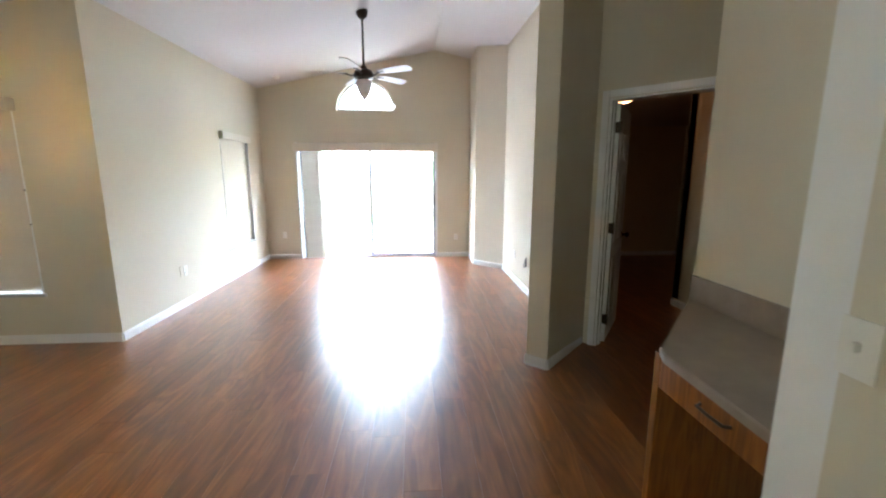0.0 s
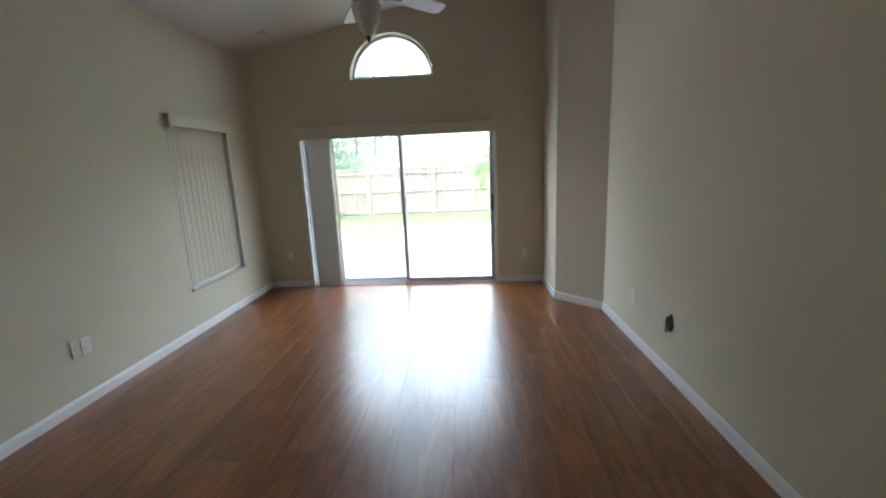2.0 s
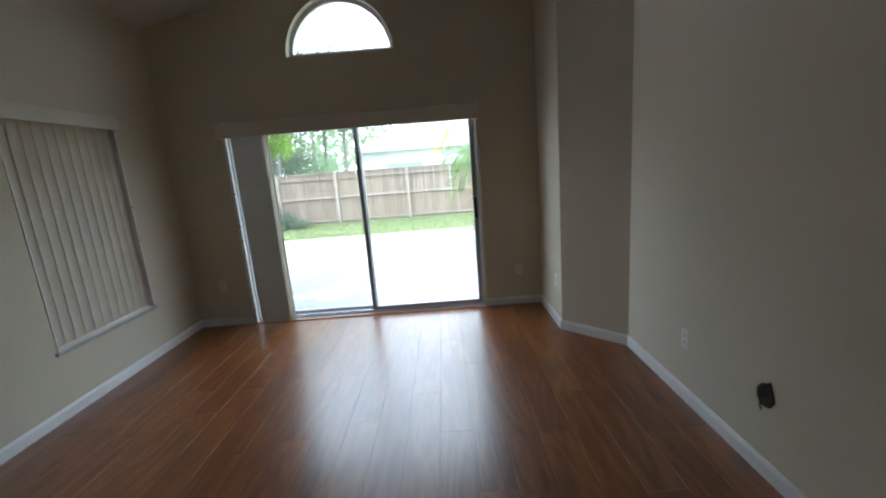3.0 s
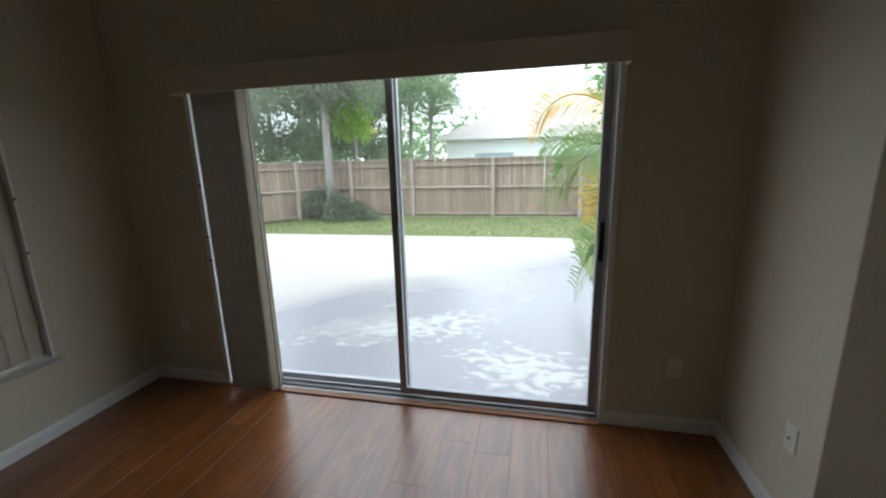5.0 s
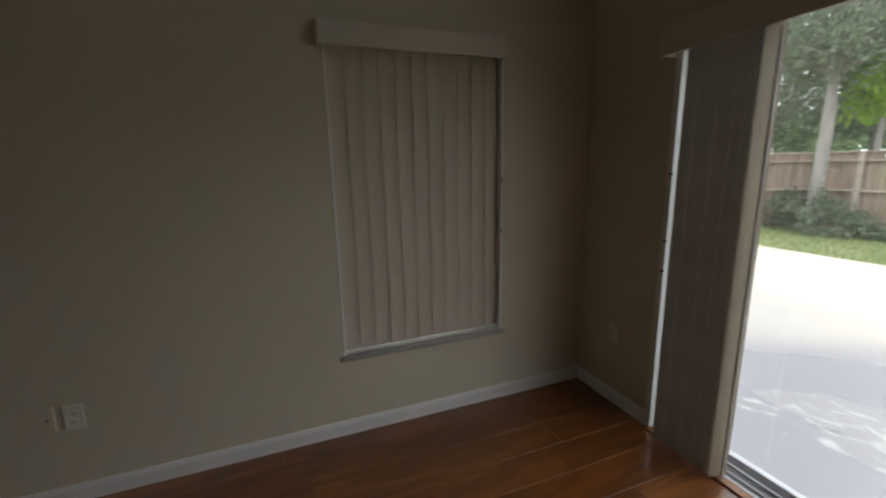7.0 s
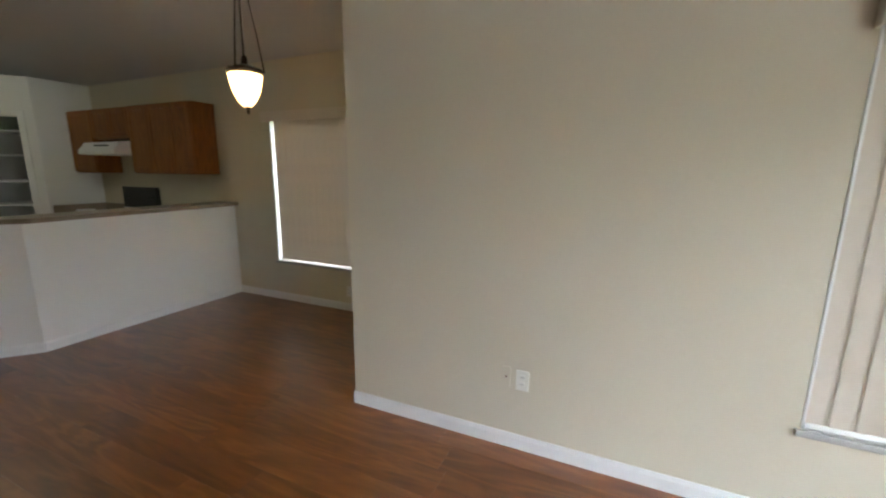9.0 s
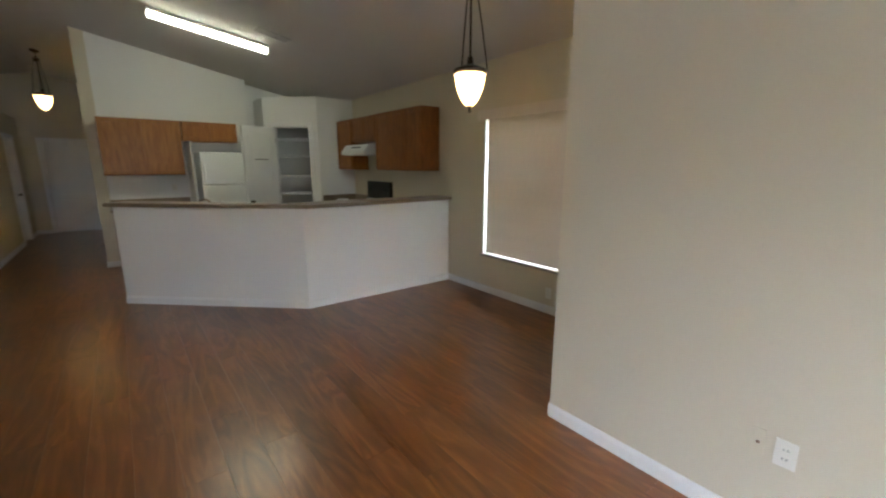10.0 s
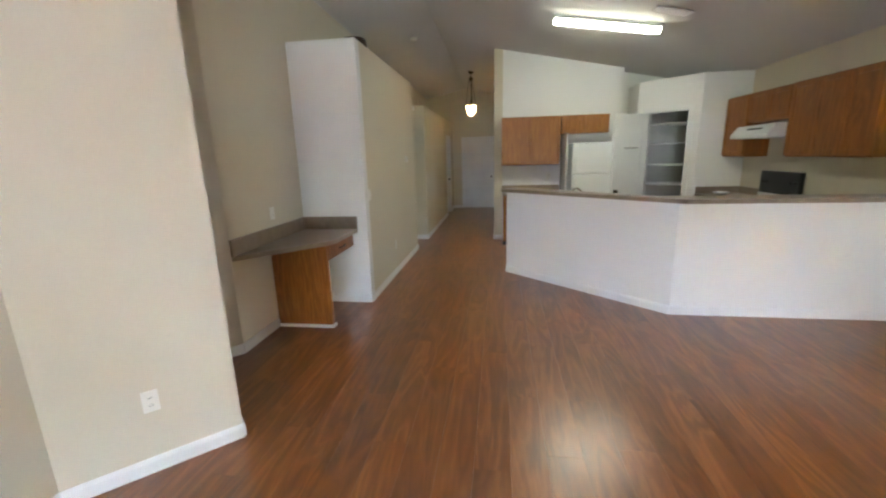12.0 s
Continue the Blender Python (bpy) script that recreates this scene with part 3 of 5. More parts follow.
def vane_mesh(width, height, material, bow=0.007):
    bm = bmesh.new()
    cols = []
    for i in range(6):
        u = i / 5 - 0.5
        cols.append([bm.verts.new((u * width, bow * (1 - 4 * u * u) + dy, z)) for dy in (0.0, 0.0012) for z in (0.0, height)])
    for a, b in zip(cols, cols[1:]):
        bm.faces.new((a[0], b[0], b[1], a[1])), bm.faces.new((a[2], a[3], b[3], b[2]))
        bm.faces.new((a[0], a[2], b[2], b[0])), bm.faces.new((a[1], b[1], b[3], a[3]))
    bm.faces.new(cols[0][:2] + cols[0][3:1:-1]), bm.faces.new(cols[-1][:2] + cols[-1][3:1:-1])
    bmesh.ops.recalc_face_normals(bm, faces=bm.faces[:])
    me = bpy.data.meshes.new("vane")
    bm.to_mesh(me)
    bm.free()
    me.materials.append(material)
    me.shade_smooth()
    me.set_sharp_from_angle(angle=radians(40))
    return me


def vertical_blind(x, y, turn, start, step, count, z0, z1, angle, rail, label, depth=0.05, jitter=0.5, fabric=SLAT, drop=0.03, out=0.095):
    """Vertical vanes under a boxed valance. rail: (from, to) along the wall; local -y is the room side."""
    b = thing("vertical_blind", x, y, z0, label, "window blind", turn=turn)
    m = pose(x, y, z0, 0, 0, turn)
    h = z1 - z0
    z_lo, z_hi = h - drop, h + 0.075
    part("valance", boxed((rail[0], rail[1], -out, 0.013 - out, z_lo, z_hi), (rail[0], rail[0] + 0.012, 0.013 - out, -0.003, z_lo, z_hi),
                          (rail[1] - 0.012, rail[1], 0.013 - out, -0.003, z_lo, z_hi), (rail[0], rail[1], 0.013 - out, -0.003, h + 0.063, z_hi), bevel=0.002, m=m), VALANCE, b, "flat cream valance board")
    part("head_rail", boxed((rail[0] + 0.02, rail[1] - 0.02, depth - 0.022, depth + 0.022, h + 0.0, h + 0.035), m=m), ALU, b)
    me = vane_mesh(0.098, h - 0.02, fabric, 0.003)
    rng = random.Random(int(abs(x * 100)) + count)
    for i in range(count):
        s = new("vane", me)
        s.parent = b
        s.matrix_basis = pose(start + i * step, depth, 0.012 + rng.uniform(0, 0.004), 0, rng.uniform(-0.025, 0.025), angle + rng.uniform(-jitter, jitter))
    return b


window("window_1", XW, 5.745, 90, 0.98, 0.475, 2.10, "white single-hung window behind closed vertical blinds")
vertical_blind(XW, 5.745, 90, 0.067, 0.0862, 11, 0.478, 2.085, 4, (-0.02, 0.965), "closed beige vertical blind in the living-room window", 0.035, out=0.06)
window("window_2", XD, 1.28, 90, 1.85, 0.475, 2.10, "white dining window behind closed vertical blinds")
vertical_blind(XD, 1.28, 90, 0.080, 0.0905, 20, 0.478, 2.075, 4, (-0.03, 1.88), "closed beige vertical blind glowing in the dining window", 0.035)
window("window_3", -4.05, 3.43, 0, 0.75, 0.475, 2.10, "white narrow dining window behind closed vertical blinds")
vertical_blind(-4.05, 3.43, 0, 0.075, 0.076, 9, 0.49, 2.085, 6, (-0.03, 0.78), "closed beige vertical blind in the narrow dining window", 0.035)

# sliding glass door to the patio
sx0, sx1, sh = slider
sd = thing("sliding_door", (sx0 + sx1) / 2, YN, 0.0, "grey aluminium sliding glass door onto the patio, closed", "sliding door")
part("outer_frame", boxed((sx0 + 0.003, sx0 + 0.016, YN + 0.03, YN + 0.145, 0.0, sh - 0.003), (sx1 - 0.016, sx1 - 0.003, YN + 0.03, YN + 0.145, 0.0, sh - 0.003), (sx0 + 0.016, sx1 - 0.016, YN + 0.03, YN + 0.145, sh - 0.045, sh - 0.003)), ALU, sd)
part("track", boxed((sx0 + 0.003, sx1 - 0.003, YN + 0.004, YN + 0.148, -0.008, 0.012), (sx0 + 0.003, sx1 - 0.003, YN + 0.03, YN + 0.036, 0.012, 0.028), (sx0 + 0.003, sx1 - 0.003, YN + 0.084, YN + 0.09, 0.012, 0.028), bevel=0.0015), ALU, sd, "aluminium floor track")
xm = -0.755
for nm, a, b, y in (("fixed_panel", sx0 + 0.018, xm + 0.03, YN + 0.093), ("sliding_panel", xm - 0.022, sx1 - 0.018, YN + 0.042)):
    fr = part(nm, boxed(*frame_boxes(a, b, 0.03, sh - 0.05, 0.044, y, y + 0.036), bevel=0.003), ALU if nm == "fixed_panel" else GREYFRAME, sd)
    g = part("pane", boxed((a + 0.04, b - 0.04, y + 0.015, y + 0.021, 0.07, sh - 0.09)), GLASS, fr)
    g.visible_shadow = False
hb = boxed((sx1 - 0.056, sx1 - 0.026, YN + 0.012, YN + 0.04, 0.98, 1.2), bevel=0.006)
part("door_handle", hb, BLACK, sd, "black plastic pull handle")
for a, b in ((sx0 - 0.03, sx0 + 0.004), (sx1 - 0.004, sx1 + 0.028)):
    part("jamb_trim", boxed((a, b, YN - 0.012, YN + 0.028, 0.0, sh), bevel=0.003), TRIM, sd, "white jamb strip")
for z in (0.92, 1.08, 1.42):
    part("catch", boxed((sx0 - 0.012, sx0 + 0.006, YN - 0.018, YN - 0.011, z, z + 0.014), bevel=0.002), BLACK, sd, "small dark catch on the jamb strip")
solid("threshold", boxed((sx0 + 0.004, sx1 - 0.004, YN - 0.042, YN + 0.002, 0.0006, 0.011), bevel=0.004), wood("threshold_oak", (0.16, 0.06, 0.02), (0.27, 0.115, 0.045), (0.40, 0.19, 0.085), 0.38, 0, 1.0, 0.4), "reddish wooden reducer strip before the sliding door", "threshold", "structure")
sb = vertical_blind(sx0, YN, 0, 0.105, 0.024, 14, 0.012, 2.045, 78, (-0.05, sx1 - sx0 + 0.03), "beige vertical blind drawn aside from the sliding door", -0.04, 2.5, STACK_SHADE, 0.065)
# white strip stands in for daylight caught along the last vane's edge
part("lead_vane", boxed((0.440, 0.453, -0.058, -0.052, 0.016, 2.0), bevel=0.002, m=ROOTS[sb]), TRIM, sb, "added white strip for the last vane's lit edge")

# half-round window over the sliding door
aw = thing("window_4", -0.80, YN, 2.70, "white half-round window above the sliding door", "window", kind="structure")
bm = bmesh.new()
ro, ri, n = 0.522, 0.484, 28
ring = []
for i in range(n + 1):
    a = math.pi * i / n
    ring.append([bm.verts.new((-0.80 - r * math.cos(a), YN + dy, 2.703 + r * math.sin(a))) for r in (ro, ri) for dy in (0.085, 0.13)])
for p, q in zip(ring, ring[1:]):
    for i, j in ((0, 1), (1, 3), (3, 2), (2, 0)):
        bm.faces.new((p[i], p[j], q[j], q[i]))
bm.faces.new((ring[0][0], ring[0][1], ring[0][3], ring[0][2])), bm.faces.new((ring[-1][0], ring[-1][2], ring[-1][3], ring[-1][1]))
box(bm, -0.80 - ri, -0.80 + ri, YN + 0.085, YN + 0.13, 2.703, 2.745)
part("window_frame", bm, TRIM, aw)
bm = bmesh.new()
arc = [(-0.80 - (ri - 0.004) * math.cos(math.pi * i / n), 2.746 + (ri - 0.045) * math.sin(math.pi * i / n)) for i in range(n + 1)]
f0, f1 = [bm.verts.new((x, YN + 0.104, z)) for x, z in arc], [bm.verts.new((x, YN + 0.11, z)) for x, z in arc]
bm.faces.new(f0), bm.faces.new(f1[::-1])
for i in range(n):
    bm.faces.new((f0[i], f1[i], f1[i + 1], f0[i + 1]))
g = part("pane", bm, GLASS, aw)
g.visible_shadow = False


# ---- doors ----
def panelled(w, h, t, panels, bevel=0.018, sink=0.008):
    """A door leaf from x 0 to w, y 0 to t, with sunk panels (x0, x1, z0, z1) on both faces."""
    bm = boxed((0, w, 0, t, 0, h), bevel=0.003)
    for x0, x1, z0, z1 in panels:
        for y0, s in ((-0.001, 1), (t + 0.001, -1)):
            for a, b, c, d in ((x0, x1, z0, z0 + 0.022), (x0, x1, z1 - 0.022, z1), (x0, x0 + 0.022, z0, z1), (x1 - 0.022, x1, z0, z1)):
                box(bm, a, b, min(y0, y0 - s * 0.006), max(y0, y0 - s * 0.006), c, d)
            box(bm, x0 + 0.05, x1 - 0.05, min(y0, y0 - s * 0.005), max(y0, y0 - s * 0.005), z0 + 0.05, z1 - 0.05)
    return bm


def casing(name, p0, p1, s0, s1, h, t, label="white painted door casing"):
    """Casing and jamb lining round an opening in a wall from p0 to p1 (room to the right of that line)."""
    ang = math.degrees(math.atan2(p1[1] - p0[1], p1[0] - p0[0]))
    m = pose(p0[0], p0[1], 0, 0, 0, ang)
    c = thing(name, p0[0], p0[1], 0, label, "door frame", kind="structure", turn=ang)
    w = 0.062
    for a, b, z0, z1 in ((s0 - w, s0 - 0.003, 0, h + w), (s1 + 0.003, s1 + w, 0, h + w), (s0 - 0.003, s1 + 0.003, h + 0.003, h + w)):
        part("casing", boxed((a, b, -0.018, -0.001, z0, z1), bevel=0.005, m=m), TRIM, c)
    part("jamb", boxed((s0 - 0.003, s0 + 0.016, -0.001, t + 0.001, 0, h), (s1 - 0.016, s1 + 0.003, -0.001, t + 0.001, 0, h), (s0 + 0.016, s1 - 0.016, -0.001, t + 0.001, h - 0.016, h), m=m), TRIM, c)
    part("door_stop", boxed((s0 + 0.016, s0 + 0.026, 0.045, 0.08, 0, h - 0.016), (s1 - 0.026, s1 - 0.016, 0.045, 0.08, 0, h - 0.016), m=m), TRIM, c)
    return c, m


SIX = [(0.09, 0.34, 0.20, 0.78), (0.42, 0.67, 0.20, 0.78), (0.09, 0.34, 0.92, 1.55), (0.42, 0.67, 0.92, 1.55), (0.09, 0.34, 1.66, 1.90), (0.42, 0.67, 1.66, 1.90)]


def knob(bm, x, y, z, s):
    """A round door knob on a rose; s is the way it sticks out along local y."""
    m = pose(x, y, z, -90 * s, 0, 0)
    k = bmesh.new()
    lathe(k, [(0.0005, 0.0), (0.03, 0.0), (0.03, 0.006), (0.011, 0.01), (0.011, 0.035), (0.024, 0.042), (0.028, 0.055), (0.02, 0.068), (0.0005, 0.071)], steps=16)
    bmesh.ops.transform(k, matrix=m, verts=k.verts[:])
    me = bpy.data.meshes.new("tmp")
    k.to_mesh(me)
    k.free()
    bm.from_mesh(me)
    bpy.data.meshes.remove(me)
    return bm


def hinged(name, m_wall, s, t_in, swing, w, h, label, hinges=True, panels=SIX, knob_mat=None, flip=False, tag="door"):
    """A leaf hung at s along a wall, turned by swing degrees."""
    m = m_wall @ pose(s, t_in, 0.008, 0, 0, swing)
    d = new(name)
    d.matrix_basis, ROOTS[d] = m, m.copy()
    tagged(d, label, tag)
    bm = panelled(w, h, 0.035, panels)
    if flip:
        bmesh.ops.transform(bm, matrix=Matrix.Translation((0, -0.035, 0)), verts=bm.verts[:])
    bmesh.ops.transform(bm, matrix=m, verts=bm.verts[:])
    part("leaf", bm, TRIM, d)
    for s_ in (1, -1):
        kb = knob(bmesh.new(), w - 0.065, (0.035 if s_ > 0 else 0.0) - (0.035 if flip else 0.0), 0.93, s_)
        bmesh.ops.transform(kb, matrix=m, verts=kb.verts[:])
        part("door_knob", kb, knob_mat or BRONZE, d, smooth=True)
    if hinges:
        for z in (0.22, h * 0.5, h - 0.2):
            hb = bmesh.new()
            lathe(hb, [(0.0005, z - 0.05), (0.009, z - 0.05), (0.009, z + 0.05), (0.0005, z + 0.05)], -0.006, -0.006, 10)
            box(hb, -0.004, -0.0015, 0.0, 0.033, z - 0.045, z + 0.045)
            bmesh.ops.transform(hb, matrix=m, verts=hb.verts[:])
            part("hinge", hb, BRONZE, d)
    return d


_, m = casing("door_frame_1", C, P, 0.12, 0.88, 2.15, 0.12)
hinged("door_1", m, 0.168, 0.124, 99, 0.715, 2.12, "white panelled bedroom door standing open into a dark room")
_, m = casing("door_frame_2", (1.60, -7.85), (-0.60, -7.85), 1.07, 1.98, 2.05, 0.15)
part("threshold", boxed((1.07, 1.98, 0.02, 0.149, 0.0, 0.014), bevel=0.003, m=m), ALU, bpy.data.objects["door_frame_2"])
SIXW = [(a * 1.13 + 0.02, b * 1.13 + 0.02, c, d) for a, b, c, d in SIX]
hinged("door_2", m, 1.088, 0.081, 0, 0.874, 2.026, "white six-panel front door, closed at the hall's end", panels=SIXW)
_, m = casing("door_frame_3", (0.85, -3.08), (0.85, -7.85), 3.15, 3.95, 2.05, 0.18)
hinged("door_3", m, 3.17, 0.06, 0, 0.755, 2.02, "white panelled hallway door, closed")
_, m = casing("door_frame_4", (-2.80, -2.78), (-3.48, -2.10), 0.16, 0.81, 2.18, 0.10)
TWO = [(0.09, 0.54, 0.2, 0.95), (0.09, 0.54, 1.1, 2.0)]
pd = hinged("door_4", m, 0.178, -0.022, -113, 0.615, 2.15, "white panelled pantry door standing open with a small rack", panels=TWO)
pm = ROOTS[pd]
rb = bmesh.new()
tube(rb, [(0.2, 0.04, 1.62), (0.2, 0.075, 1.62), (0.42, 0.075, 1.62), (0.42, 0.04, 1.62)], 0.006)
tube(rb, [(0.2, -0.004, 1.62), (0.2, -0.04, 1.62), (0.42, -0.04, 1.62), (0.42, -0.004, 1.62)], 0.006)
bmesh.ops.transform(rb, matrix=pm, verts=rb.verts[:])
part("towel_bar", rb, BRONZE, pd)
# pantry shelves
for i, z in enumerate((0.55, 1.0, 1.32, 1.68, 2.0)):
    b = prism(bmesh.new(), [(-2.92, -3.34), (-2.92, -3.02), (-3.10, -2.92), (-3.66, -2.42), (-3.75, -2.22), (XD + 0.003, -2.22), (XD + 0.003, -3.34)], z, z + 0.018)
    tagged(solid("pantry_shelf", b, TRIM, "white shelf inside the pantry", "shelf"), group="pantry shelves")


# ---- living room fixtures ----
fan = thing("ceiling_fan", -0.55, 5.0, zc(-0.55, 5.0), "dark bronze ceiling fan with five pale blades and a frosted globe", "ceiling fan")
fx, fy, ft = -0.55, 5.0, zc(-0.55, 5.0)
part("canopy", lathe(bmesh.new(), [(0.0005, ft - 0.09), (0.03, ft - 0.088), (0.06, ft - 0.06), (0.07, ft - 0.02), (0.07, ft + 0.02), (0.0005, ft + 0.02)], fx, fy), BRONZE, fan, smooth=True)
part("down_rod", lathe(bmesh.new(), [(0.0005, 2.86), (0.013, 2.86), (0.013, ft - 0.08), (0.0005, ft - 0.08)], fx, fy, 14), BRONZE, fan, smooth=True)
part("motor", lathe(bmesh.new(), [(0.0005, 2.70), (0.06, 2.70), (0.075, 2.715), (0.115, 2.725), (0.125, 2.75), (0.12, 2.79), (0.095, 2.815), (0.045, 2.83), (0.03, 2.87), (0.0005, 2.875)], fx, fy, 36), BRONZE, fan, smooth=True)
part("light_globe", lathe(bmesh.new(), [(0.0005, 2.475), (0.018, 2.478), (0.05, 2.51), (0.082, 2.57), (0.1, 2.64), (0.098, 2.68), (0.07, 2.70), (0.0005, 2.70)], fx, fy, 36), OPAL, fan, "frosted glass bell globe", smooth=True)
part("finial", lathe(bmesh.new(), [(0.0005, 2.435), (0.006, 2.437), (0.008, 2.455), (0.018, 2.468), (0.02, 2.48), (0.0005, 2.482)], fx, fy, 16), BRONZE, fan, smooth=True)
for i in range(5):
    a = 42 + 72 * i
    m = pose(fx, fy, 2.765, 0, 0, a)
    iron = bmesh.new()
    tube(iron, [(0.10, 0, -0.005), (0.15, 0.012, -0.018), (0.2, 0.006, -0.004), (0.255, 0.0, 0.006)], [0.012, 0.009, 0.009, 0.007])
    box(iron, 0.2, 0.3, -0.035, 0.035, 0.002, 0.007)
    bmesh.ops.transform(iron, matrix=m, verts=iron.verts[:])
    part("blade_iron", iron, BRONZE, fan)
    bl = bmesh.new()
    out = [(0.22, -0.052), (0.36, -0.064), (0.55, -0.07), (0.645, -0.066), (0.668, -0.045), (0.672, 0.0), (0.668, 0.045), (0.645, 0.066), (0.55, 0.07), (0.36, 0.064), (0.22, 0.052)]
    prism(bl, out, 0.0, 0.007)
    bmesh.ops.transform(bl, matrix=m @ pose(0, 0, 0.009, -12, 0, 0), verts=bl.verts[:])
    part("blade", bl, BLADE, fan, "whitewashed wooden blade")


def wall_plate(name, x, y, z, turn, label, category, kind="outlet", half=0.036, finish=None):
    """A small cover plate; local -y faces the room."""
    t = thing(name, x, y, z, label, category, turn=turn)
    m = pose(x, y, z, 0, 0, turn)
    part("cover_plate", boxed((-half, half, -0.007, -0.0005, -0.058, 0.058), bevel=0.002, m=m), finish or PLASTIC, t)
    if kind == "outlet":
        for dz in (-0.02, 0.02):
            part("socket", boxed((-0.014, 0.014, -0.0092, -0.0068, dz - 0.013, dz + 0.013), bevel=0.001, m=m), PLASTIC, t)
            part("slot", boxed((-0.008, -0.005, -0.0098, -0.0088, dz - 0.005, dz + 0.005), (0.005, 0.008, -0.0098, -0.0088, dz - 0.005, dz + 0.005), m=m), BLACK, t)
    elif kind == "switch":
        part("toggle", boxed((-0.005, 0.005, -0.02, -0.0068, -0.004, 0.014), bevel=0.001, m=m), PLASTIC, t)
    else:
        part("jack", boxed((-0.006, 0.006, -0.014, -0.0068, -0.006, 0.006), m=m), CHROME, t)
    return t


wall_plate("cable_plate", XW, 4.46, 0.43, 90, "narrow cable plate painted over in wall cream", "outlet", "jack", 0.022, PAINT)
wall_plate("wall_outlet", XW, 4.55, 0.42, 90, "ivory duplex outlet low on the living-room wall", "outlet")
wall_plate("wall_outlet", 1.52, 5.42, 0.40, -90, "ivory duplex outlet low beside a torn hole", "outlet")
wall_plate("wall_outlet", 0.85, YN, 0.39, 0, "ivory duplex outlet beside the sliding door", "outlet")
wall_plate("wall_outlet", -2.37, YN, 0.45, 0, "ivory duplex outlet beside the stacked blind", "outlet")
wall_plate("cable_plate", 1.10, 6.76, 0.42, -90, "ivory cable plate on the narrow wall step", "outlet", "jack")
wall_plate("wall_outlet", 1.235, 2.99, 0.40, -135, "ivory duplex outlet on the slanting wing wall", "outlet")
wall_plate("wall_outlet", 0.88, -0.70, 0.41, -90, "ivory duplex outlet low on the hallway wall", "outlet")
wall_plate("wall_switch", 0.88, 0.30, 1.19, -90, "ivory light switch on the hallway wall end", "switch", "switch")
wall_plate("wall_outlet", 1.60, 1.06, 1.10, -90, "ivory duplex outlet above the desk", "outlet")
wall_plate("wall_outlet", XD, 2.30, 0.22, 90, "ivory duplex outlet under the dining window", "outlet")
wall_plate("wall_outlet", -1.42, -3.05, 1.18, 180, "ivory duplex outlet on the kitchen wall", "outlet")
th = thing("thermostat", 0.88, -1.55, 1.55, "ivory thermostat on the hallway wall", "thermostat", turn=-90)
part("case", boxed((-0.06, 0.06, -0.028, -0.001, -0.045, 0.045), bevel=0.006, m=ROOTS[th]), PLASTIC, th)
part("display", boxed((-0.03, 0.03, -0.0305, -0.0275, 0.0, 0.028), m=ROOTS[th]), GREYFRAME, th)

# added lamp that lifts the dark bedroom to a warm brown
dome = thing("bedroom_fill_light", 2.5, 4.4, 2.46, "small added warm light that brightens the dark bedroom", "ceiling light")
part("base", lathe(bmesh.new(), [(0.0005, 2.44), (0.13, 2.44), (0.13, 2.461), (0.0005, 2.461)], 2.5, 4.4, 24), BRONZE, dome)
part("diffuser", lathe(bmesh.new(), [(0.0005, 2.36), (0.05, 2.365), (0.09, 2.39), (0.115, 2.439), (0.0005, 2.439)], 2.5, 4.4, 24), glow("warm_bedroom_fill_glow", (1.0, 0.42, 0.16), 1.3), dome, smooth=True)

# torn hole with a dark stub; its inner shade is a ragged near-black plate
hole = thing("wall_hole", 1.52, 4.79, 0.40, "dark torn hole with a dangling wire stub in the wall", "wall hole")
rag = [(-0.055, -0.01), (-0.04, 0.035), (-0.02, 0.078), (0.002, 0.06), (0.03, 0.048), (0.052, 0.02), (0.05, -0.02), (0.03, -0.055), (0.004, -0.062), (-0.03, -0.05)]
bm = bmesh.new()
f0, f1 = [bm.verts.new((1.519, 4.79 + u, 0.40 + v)) for u, v in rag], [bm.verts.new((1.512, 4.79 + u * 0.94, 0.40 + v * 0.94)) for u, v in rag]
bm.faces.new(f0), bm.faces.new(f1[::-1])
for i in range(len(rag)):
    j = (i + 1) % len(rag)
    bm.faces.new((f0[i], f0[j], f1[j], f1[i]))
part("torn_edge", bm, HOLE_SHADE, hole)
part("wire_stub", tube(bmesh.new(), [(1.515, 4.785, 0.41), (1.49, 4.78, 0.40), (1.485, 4.782, 0.36), (1.497, 4.785, 0.335)], 0.004), BLACK, hole)

# desk built into the alcove
desk = thing("built_in_desk", 1.30, 0.85, 0.0, "built-in oak desk with a taupe laminate top and backsplash", "desk")
top = prism(bmesh.new(), [(1.597, 0.453), (0.985, 0.453), (1.0, 1.04), (1.03, 1.115), (1.585, 1.725), (1.597, 1.725)], 0.80, 0.838)
bmesh.ops.bevel(top, geom=top.edges[:], offset=0.004, segments=2, affect="EDGES")
part("desktop", top, LAMINATE, desk)
part("backsplash", boxed((1.578, 1.597, 0.473, 1.725, 0.839, 0.975), (0.985, 1.597, 0.453, 0.472, 0.839, 0.975), bevel=0.002), LAMINATE, desk)
part("side_panel", boxed((1.045, 1.597, 1.125, 1.165, 0.0, 0.798), bevel=0.003), OAK, desk)
part("base_trim", boxed((1.03, 1.583, 1.166, 1.178, 0.0, 0.03), (1.03, 1.044, 1.10, 1.178, 0.0, 0.03), bevel=0.003), TRIM, desk, "white base trim strip")
ap = part("drawer", boxed((1.045, 1.065, 0.455, 1.123, 0.655, 0.797), bevel=0.004), OAK, desk)
hd = bmesh.new()
